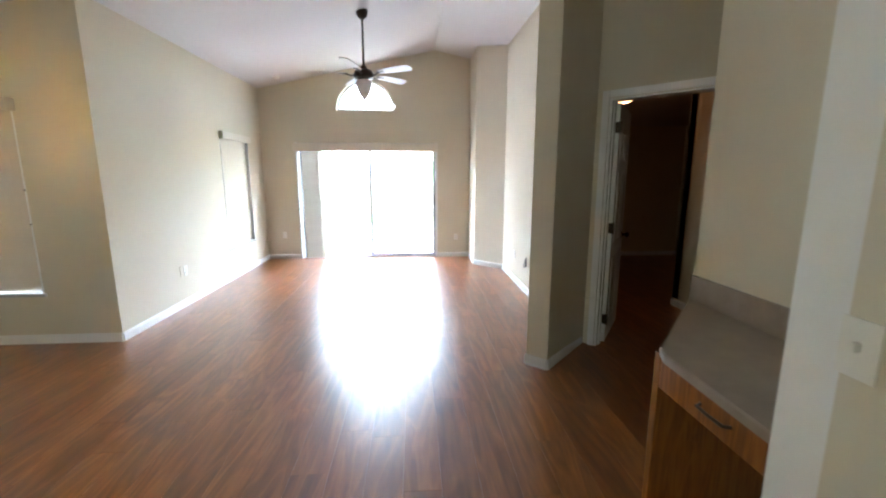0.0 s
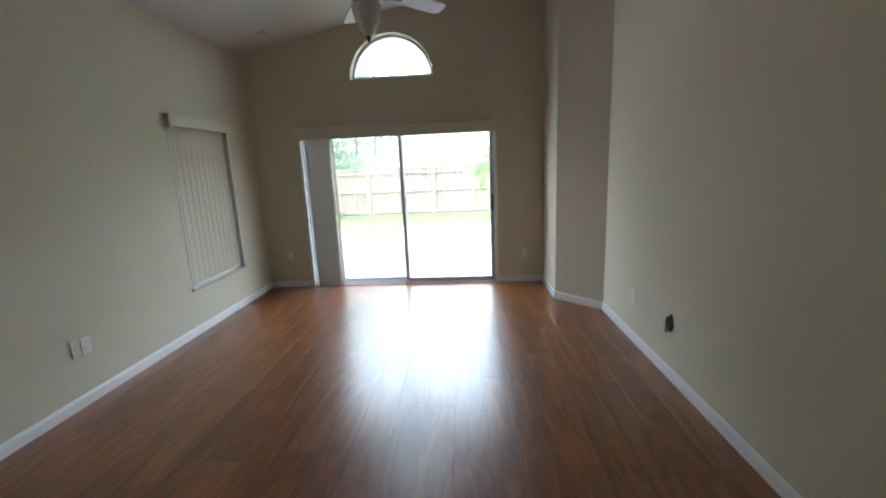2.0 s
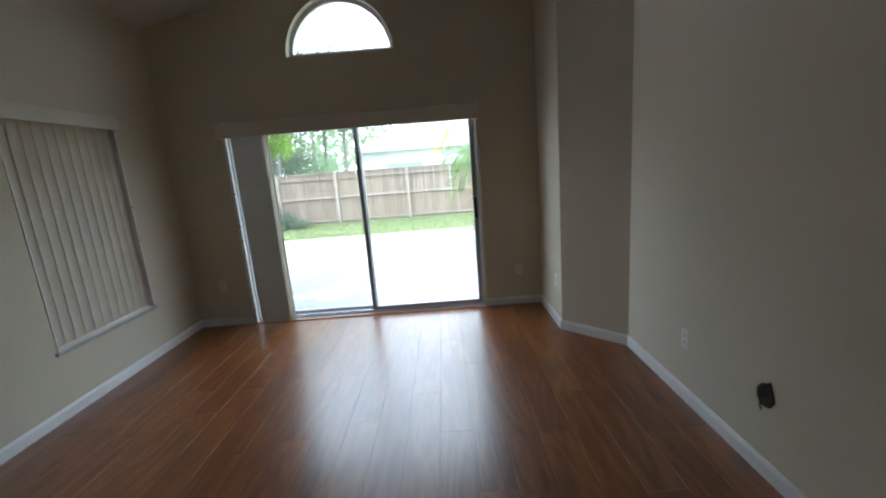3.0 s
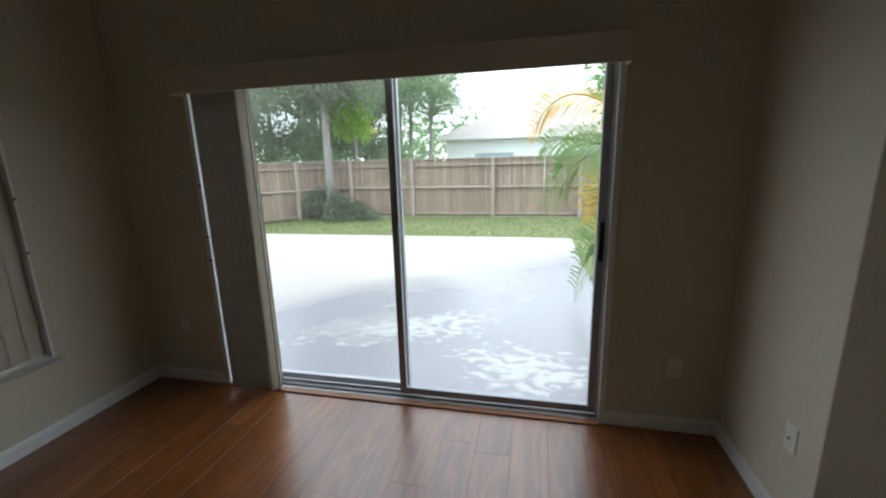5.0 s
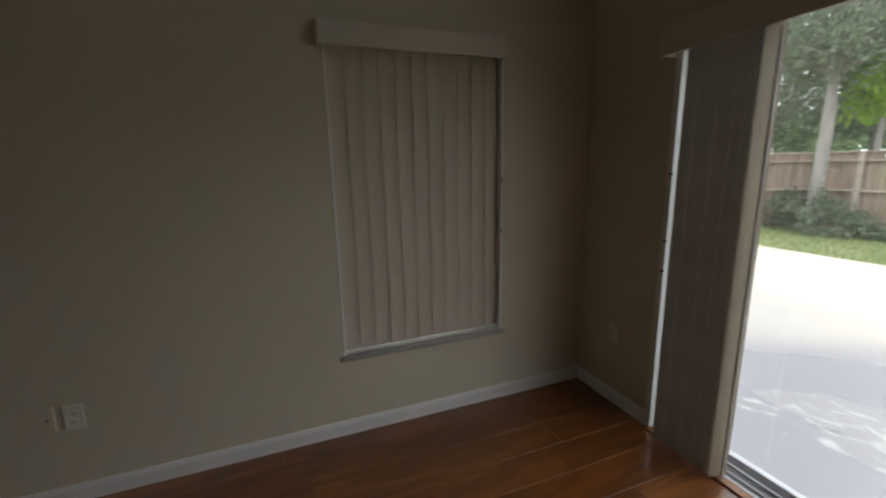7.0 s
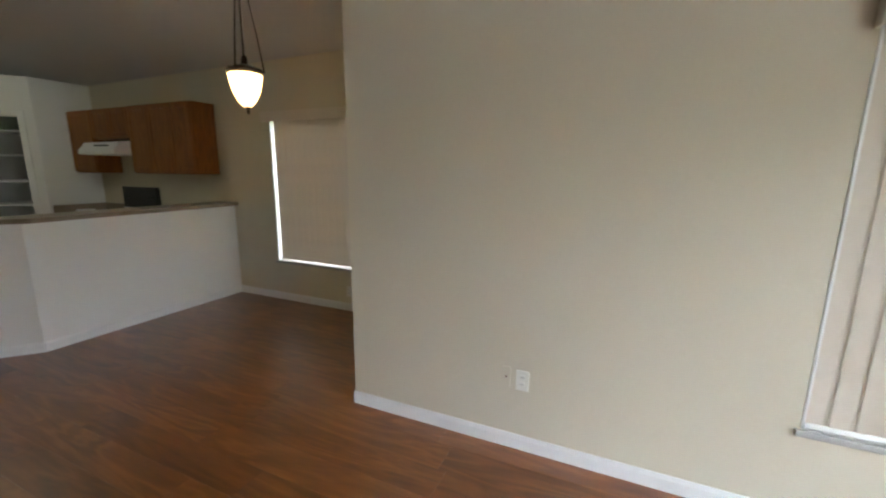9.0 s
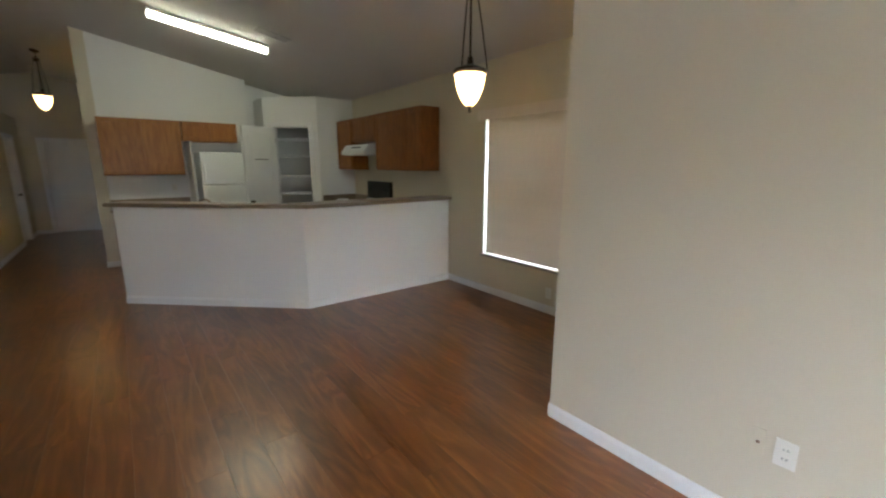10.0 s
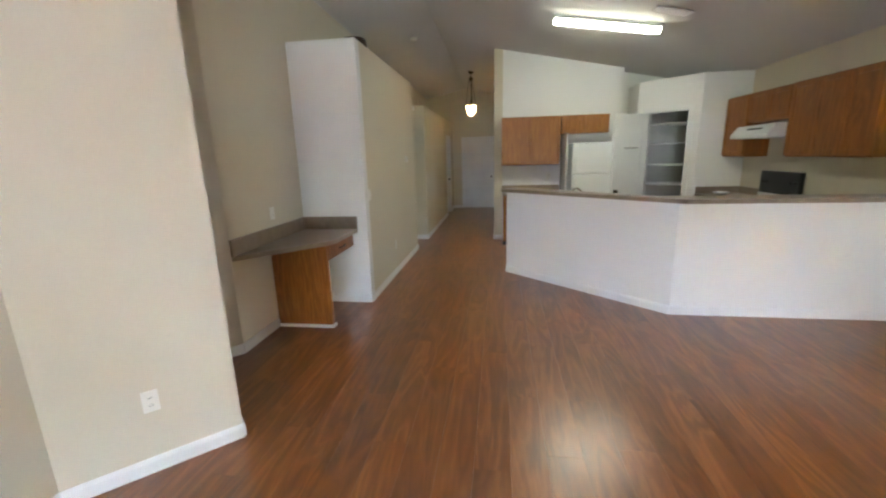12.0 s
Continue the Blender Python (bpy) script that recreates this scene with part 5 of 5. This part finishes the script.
fence_run("fence", (-6.35, FY), (10.80, FY), "weathered grey-brown board fence behind the lawn", 2.79)
fence_run("fence", (-10.8, 9.9), (-6.42, 17.1), "weathered grey-brown side fence running back from the patio")


def leaf_cloud(name, centres, per, spread, size, material, parent, seed, narrow=0.45, droop=0.0):
    """Many small separate leaves round a set of twig ends, as one mesh."""
    rng = np.random.default_rng(seed)
    c = np.repeat(np.array(centres, float), per, axis=0)
    n = len(c)
    off = rng.normal(size=(n, 3))
    off *= (spread * rng.random((n, 1)) ** 0.5) / np.linalg.norm(off, axis=1, keepdims=True)
    off[:, 2] *= 0.7
    base = c + off
    d = rng.normal(size=(n, 3))
    d[:, 2] -= droop
    d /= np.linalg.norm(d, axis=1, keepdims=True)
    w = np.cross(d, rng.normal(size=(n, 3)))
    w /= np.linalg.norm(w, axis=1, keepdims=True)
    s = size * (0.6 + 0.8 * rng.random((n, 1)))
    pts = np.stack([base, base + d * s * 0.5 + w * s * narrow * 0.5, base + d * s, base + d * s * 0.5 - w * s * narrow * 0.5], axis=1).reshape(-1, 3)
    me = bpy.data.meshes.new(name)
    root = ROOTS[parent]
    inv = np.array(root.inverted())
    pts = pts @ inv[:3, :3].T + inv[:3, 3]
    me.from_pydata(pts.tolist(), [], (np.arange(n * 4).reshape(-1, 4)).tolist())
    me.materials.append(material)
    ob = new(name, me)
    ob.parent = parent
    ROOTS[ob] = root
    return ob


def tree(name, x, y, height, trunk_r, crown_z, rx, rz, limbs, twigs, per, spread, size, leaf, label, seed, lean=0.0, narrow=0.45, droop=0.0):
    rng = random.Random(seed)
    t = thing(name, x, y, GZ, label, "tree")
    tr = bmesh.new()
    pts = [(x + lean * k * k + rng.uniform(-0.04, 0.04), y + rng.uniform(-0.04, 0.04), GZ + height * k) for k in (0, 0.15, 0.3, 0.5, 0.7, 0.85)]
    tube(tr, pts, [trunk_r * 1.35, trunk_r, trunk_r * 0.92, trunk_r * 0.75, trunk_r * 0.5, trunk_r * 0.25], 12)
    ends = []
    for i in range(limbs):
        a, k = rng.uniform(0, 2 * math.pi), rng.uniform(0.35, 0.95)
        z0 = crown_z - rz * 0.8 + rz * 1.5 * k * 0.8
        r = rx * rng.uniform(0.45, 1.0) * math.sqrt(max(0.12, 1 - ((k - 0.55) / 0.6) ** 2))
        s = Vector((x + lean * 0.3, y, max(GZ + height * 0.44, z0 - r * 0.5)))
        e = Vector((x + r * math.cos(a), y + r * math.sin(a), z0 + rng.uniform(-0.2, 0.5)))
        mid = s.lerp(e, 0.5) + Vector((0, 0, 0.15 * r))
        tube(tr, [s, mid, e], [trunk_r * 0.35, trunk_r * 0.22, 0.012], 6)
        for _ in range(twigs):
            q = s.lerp(e, rng.uniform(0.45, 1.08)) + Vector((rng.gauss(0, 0.35), rng.gauss(0, 0.35), rng.gauss(0.05, 0.3))) * (rx * 0.28)
            ends.append(tuple(q))
    part("trunk", tr, BARK, t, smooth=True)
    leaf_cloud("crown", ends, per, spread, size, leaf, t, seed, narrow, droop)
    return t


tree("oak_tree", -6.03, 16.62, 7.6, 0.12, 4.3, 2.4, 3.2, 44, 8, 36, 0.75, 0.12, LEAF_DARK, "tall oak with a pale trunk and dark crown by the fence", 3)
tree("oak_tree", -9.4, 21.0, 8.0, 0.2, 4.8, 3.4, 3.2, 30, 8, 30, 0.8, 0.16, LEAF_DARK, "broad dark oak standing behind the fence", 11)
for x, y, h, k in ((-8.3, 19.2, 5.0, 12), (-6.9, 20.6, 5.6, 13), (-11.0, 18.5, 5.5, 14), (-12.5, 15.5, 5.5, 15), (-7.4, 23.5, 7.0, 16)):
    tree("oak_tree", x, y, h, 0.09, h * 0.52, 1.9, h * 0.52, 24, 7, 22, 0.75, 0.14, LEAF_DARK, "dense dark young oak behind the fence", k)
tree("broadleaf_tree", -5.85, 18.3, 6.6, 0.06, 3.5, 0.62, 3.0, 44, 6, 14, 0.42, 0.20, LEAF_LIME, "bright green young tree with hanging foliage behind the fence", 21, narrow=0.26, droop=1.3)
for x, y, h, s in ((-7.9, 29.5, 11.5, 31), (-6.3, 26.2, 11.5, 41), (-11.5, 30.0, 12.0, 51), (-15.5, 27.5, 11.0, 61), (-7.9, 24.6, 8.8, 71), (-4.9, 24.8, 8.6, 81)):
    tree("pine_tree", x, y, h, 0.11, h * 0.58, h * 0.24, h * 0.42, 44, 7, 20, 0.7, 0.28, LEAF_PINE, "tall pine with feathery grey-green foliage beyond the fence", s, lean=0.5, narrow=0.12, droop=0.2)
for x, y, h, k in ((-12.6, 19.5, 3.6, 101), (-10.6, 20.4, 3.3, 102), (-8.9, 21.6, 3.8, 103), (-7.4, 19.0, 3.1, 104), (-6.4, 22.4, 3.6, 105), (-5.4, 21.2, 3.0, 106), (-9.6, 25.5, 4.6, 108)):
    tree("sapling", x, y, h, 0.04, h * 0.5, 1.25, h * 0.5, 20, 6, 16, 0.6, 0.14, LEAF_DARK if k % 2 else LEAF_PINE, "low leafy sapling crowding behind the fence", k)
tree("slender_tree", 1.44, 12.5, 4.3, 0.035, 2.75, 0.55, 1.15, 18, 6, 9, 0.26, 0.11, LEAF_PINE, "slender young tree with sparse light foliage beside the palm", 91)
part("cable", tube(bmesh.new(), [(-48.0, 30.0, 14.6), (-22.0, 30.0, 9.8), (-9.65, 30.0, 7.68), (-3.3, 30.0, 6.70), (0.55, 32.8, 5.72)], 0.014, 6), BLACK, thing("power_cable", 0.55, 32.8, 5.7, "thin dark overhead cable running to the neighbour house", "cable"))

# shrub at the fence corner
sh_ = thing("shrub", -5.6, 16.45, GZ, "low dark green shrub at the fence corner", "shrub")
rng = random.Random(5)
ends, st = [], bmesh.new()
for i in range(46):
    a, r = rng.uniform(0, 2 * math.pi), math.sqrt(rng.random())
    sx_ = -5.75 + 1.15 * r * math.cos(a) + 0.1
    e = (sx_, 16.4 + 0.5 * r * math.sin(a), GZ + 1.25 * (0.2 + 0.8 * rng.random()) * max(0.22, 1.0 - 0.55 * (sx_ + 6.3)) * (1.1 - 0.5 * r))
    ends.append(e)
    if i % 3 == 0:
        tube(st, [(-5.9 + 0.3 * rng.uniform(-1, 1), 16.4, GZ), e], [0.015, 0.005], 5)
part("stems", st, BARK, sh_)
leaf_cloud("foliage", ends, 60, 0.3, 0.1, LEAF_DARK, sh_, 77, 0.5)

# areca palm beside the patio
px, py = 1.52, 9.95
palm = thing("areca_palm", px, py, GZ, "arching areca palm with green and yellowing fronds", "palm")
rng = random.Random(9)
for i in range(5):
    a = i * 1.3
    q = (px + 0.16 * math.cos(a), py + 0.16 * math.sin(a))
    part("cane", tube(bmesh.new(), [(q[0], q[1], GZ), (q[0] + 0.06 * math.cos(a), q[1] + 0.06 * math.sin(a), 0.4), (q[0] + 0.12 * math.cos(a), q[1] + 0.12 * math.sin(a), 1.5)], [0.035, 0.03, 0.022], 8), FROND, palm)


def frond(az, start, length, rise, fall, mat, leaflets=30, leaf_len=0.42, seed=0):
    """One arching palm leaf: a rib with paired narrow leaflets."""
    r = random.Random(seed)
    d = Vector((math.cos(radians(az)), math.sin(radians(az)), 0))
    side = Vector((-d.y, d.x, 0))
    pts = []
    for i in range(13):
        k = i / 12
        pts.append(Vector(start) + d * length * (k - 0.18 * k ** 3) + Vector((0, 0, rise * k - fall * k ** 2.2)))
    bm = tube(bmesh.new(), pts, [0.014 * (1 - 0.85 * i / 12) + 0.002 for i in range(13)], 6)
    for i in range(leaflets):
        k = 0.16 + 0.83 * i / (leaflets - 1)
        f = k * 12
        j = min(int(f), 11)
        p = pts[j].lerp(pts[j + 1], f - j)
        tan = (pts[j + 1] - pts[j]).normalized()
        for s_ in (-1, 1):
            ln_ = leaf_len * (0.45 + 1.1 * math.sin(math.pi * min(1, 0.12 + k * 0.86)) * 0.62) * r.uniform(0.85, 1.1)
            dirn = (tan * 0.62 + side * s_ * 0.55 + Vector((0, 0, 0.12 - 0.62 * s_ + r.uniform(-0.16, 0.16)))).normalized()
            mid = p + dirn * ln_ * 0.55
            tip = p + dirn * ln_ + Vector((0, 0, -0.26 * ln_))
            wv = tan * 0.0085
            v = [bm.verts.new(q) for q in (p - wv * 0.6, mid - wv, tip, mid + wv, p + wv * 0.6)]
            bm.faces.new(v)
    return part("frond", bm, mat, palm)


n_f = 0
# direction, height of the base, length, rise, fall, yellowed
for az, zb_, L_, rise, fall, old in ((180, 1.50, 1.70, 2.33, 2.08, 1), (182, 1.35, 1.50, 1.00, 0.65, 0), (192, 1.35, 1.48, 1.10, 1.44, 0), (170, 1.45, 1.35, 0.9, 0.9, 0), (186, 1.10, 0.95, 0.90, 1.05, 1), (200, 1.05, 0.90, 0.85, 1.10, 1),
                                     (190, 0.80, 1.05, 0.30, 1.05, 0), (176, 0.75, 0.95, 0.45, 0.85, 0), (232, 1.3, 1.4, 0.9, 1.1, 0), (140, 1.4, 1.6, 1.2, 0.9, 0), (262, 1.2, 1.3, 0.75, 1.1, 0), (110, 1.4, 1.6, 1.3, 0.8, 0),
                                     (70, 1.35, 1.5, 1.2, 0.9, 0), (20, 1.35, 1.5, 1.0, 0.9, 0), (320, 1.3, 1.5, 0.9, 1.0, 0), (150, 1.5, 1.0, 1.7, 0.5, 0), (60, 1.5, 1.0, 1.9, 0.4, 0)):
    n_f += 1
    ob = frond(az, (px + 0.12 * math.cos(radians(az)), py + 0.12 * math.sin(radians(az)), zb_), L_, rise, fall, FROND_OLD if old else FROND, seed=n_f)
    if old:
        ob["label"] = "yellowing palm frond"

# neighbour's house beyond the fence
house = thing("neighbour_house", 3.5, 33.0, GZ, "pale stucco neighbour house with a grey hip roof", "house")
hx0, hx1, hy0, hy1, ez = -4.85, 13.0, 28.4, 38.4, 2.72
part("wall", boxed((hx0, hx1, hy0, hy1, GZ, ez)), STUCCO, house)
bm = bmesh.new()
e = [(hx0 - 0.45, hy0 - 0.45), (hx1 + 0.45, hy0 - 0.45), (hx1 + 0.45, hy1 + 0.45), (hx0 - 0.45, hy1 + 0.45)]
zr = ez + 0.56 * (hy1 - hy0 + 0.9) / 2
lo = [bm.verts.new((x, y, ez - 0.02)) for x, y in e]
hi = [bm.verts.new((x, y, ez + 0.08)) for x, y in e]
ra, rb_ = bm.verts.new((hx0 + 5.0, (hy0 + hy1) / 2, zr)), bm.verts.new((hx1 - 5.0, (hy0 + hy1) / 2, zr))
bm.faces.new(lo[::-1])
for i in range(4):
    bm.faces.new((lo[i], lo[(i + 1) % 4], hi[(i + 1) % 4], hi[i]))
bm.faces.new((hi[0], hi[1], rb_, ra)), bm.faces.new((hi[1], hi[2], rb_)), bm.faces.new((hi[2], hi[3], ra, rb_)), bm.faces.new((hi[3], hi[0], ra))
part("roof", bm, SHINGLE, house)
part("fascia", boxed((hx0 - 0.47, hx1 + 0.47, hy0 - 0.475, hy0 - 0.452, ez - 0.05, ez + 0.10)), TRIM, house)
for wx in (-3.25, 1.6, 6.0):
    w = part("window", boxed(*frame_boxes(wx, wx + 2.3, 0.85, 1.98, 0.07, hy0 - 0.05, hy0 - 0.002)), TRIM, house)
    part("pane", boxed((wx + 0.07, wx + 2.23, hy0 - 0.03, hy0 - 0.004, 0.92, 1.91)), SKYGLASS, w)

# far belt of woods
bm_c = np.random.default_rng(99)
woods = thing("far_woods", 0, 90, GZ, "hazy belt of far trees on the horizon", "trees", kind="stuff")
cs = [(x, 75 + 25 * bm_c.random(), GZ + 1 + 8 * bm_c.random() ** 0.7) for x in np.linspace(-150, 150, 420)]
leaf_cloud("foliage", cs, 46, 3.4, 1.3, LEAF_PINE, woods, 100, 0.5)

# grass blades on the strip of lawn nearest the patio
g_ = np.random.default_rng(4)
N = 26000
gx, gy = g_.uniform(-9.5, 6.5, N), g_.uniform(13.72, 17.1, N)
hgt, an = g_.uniform(0.03, 0.085, N), g_.uniform(0, 2 * np.pi, N)
bx, by = np.cos(an) * 0.007, np.sin(an) * 0.007
lx, ly = g_.normal(0, 0.025, N), g_.normal(0, 0.025, N)
pts = np.stack([np.stack([gx - bx, gy - by, np.full(N, GZ)], 1), np.stack([gx + bx, gy + by, np.full(N, GZ)], 1), np.stack([gx + lx, gy + ly, GZ + hgt], 1)], 1).reshape(-1, 3)
me = bpy.data.meshes.new("grass")
me.from_pydata(pts.tolist(), [], np.arange(N * 3).reshape(-1, 3).tolist())
me.materials.append(BLADEGRASS)
tagged(new("grass", me), "short green grass blades on the lawn strip", "grass", "", "stuff")

# ---- floor planks, last ----
PW, PL = 0.193, 1.285


def plank_mesh(length):
    bm = bmesh.new()
    b = 0.0006
    box(bm, -PW / 2 + 0.0003, PW / 2 - 0.0003, 0.0003, length - 0.0003, -0.011, 0.0)
    bmesh.ops.bevel(bm, geom=[e for e in bm.edges if all(v.co.z > -0.001 for v in e.verts)], offset=b, segments=1, affect="EDGES")
    me = bpy.data.meshes.new("plank")
    bm.to_mesh(me)
    bm.free()
    me.materials.append(PLANK)
    return me


FULL = plank_mesh(PL)
rest = bmesh.new()
rng = random.Random(12)
count = 0
for r in range(50):
    x = -4.27 + PW * (r + 0.5)
    if x > 5.2:
        break
    y0 = -7.95 if x < 1.7 else 2.0
    y1 = 3.5 if x < -2.78 else 7.36 if x < 0.6 and x > -2.1 else 7.43
    y = y0 - rng.uniform(0.1, 1.1)
    while y < y1:
        a, b = max(y, y0), min(y + PL, y1)
        near = -2.75 < x < 1.65 and a > -0.9
        if near and b - a > PL - 0.001 and count < 300:
            o_ = new("plank", FULL)
            o_.parent, o_.location = floor, (x, a, 0)
            count += 1
        elif near and b - a > 0.02:
            o_ = new("plank", plank_mesh(b - a))
            o_.parent, o_.location = floor, (x, a, 0)
        elif b - a > 0.02:
            box(rest, x - PW / 2 + 0.0004, x + PW / 2 - 0.0004, a + 0.0004, b - 0.0004, -0.011, 0.0)
        y += PL
me = bpy.data.meshes.new("plank_field")
rest.to_mesh(me)
rest.free()


def island_wood(src):
    """The plank wood for joined planks, shifted from plank to plank."""
    m = src.copy()
    m.name = "laminate_oak_joined"
    n, l = m.node_tree.nodes, m.node_tree.links
    geo = n.new("ShaderNodeNewGeometry")
    for info in [k for k in n if k.bl_idname == "ShaderNodeObjectInfo"]:
        for link in list(info.outputs["Random"].links):
            l.new(geo.outputs["Random Per Island"], link.to_socket)
    return m


me.materials.append(island_wood(PLANK))
pf = new("plank_field", me)
pf.parent = floor
pf["kind"] = "stuff"
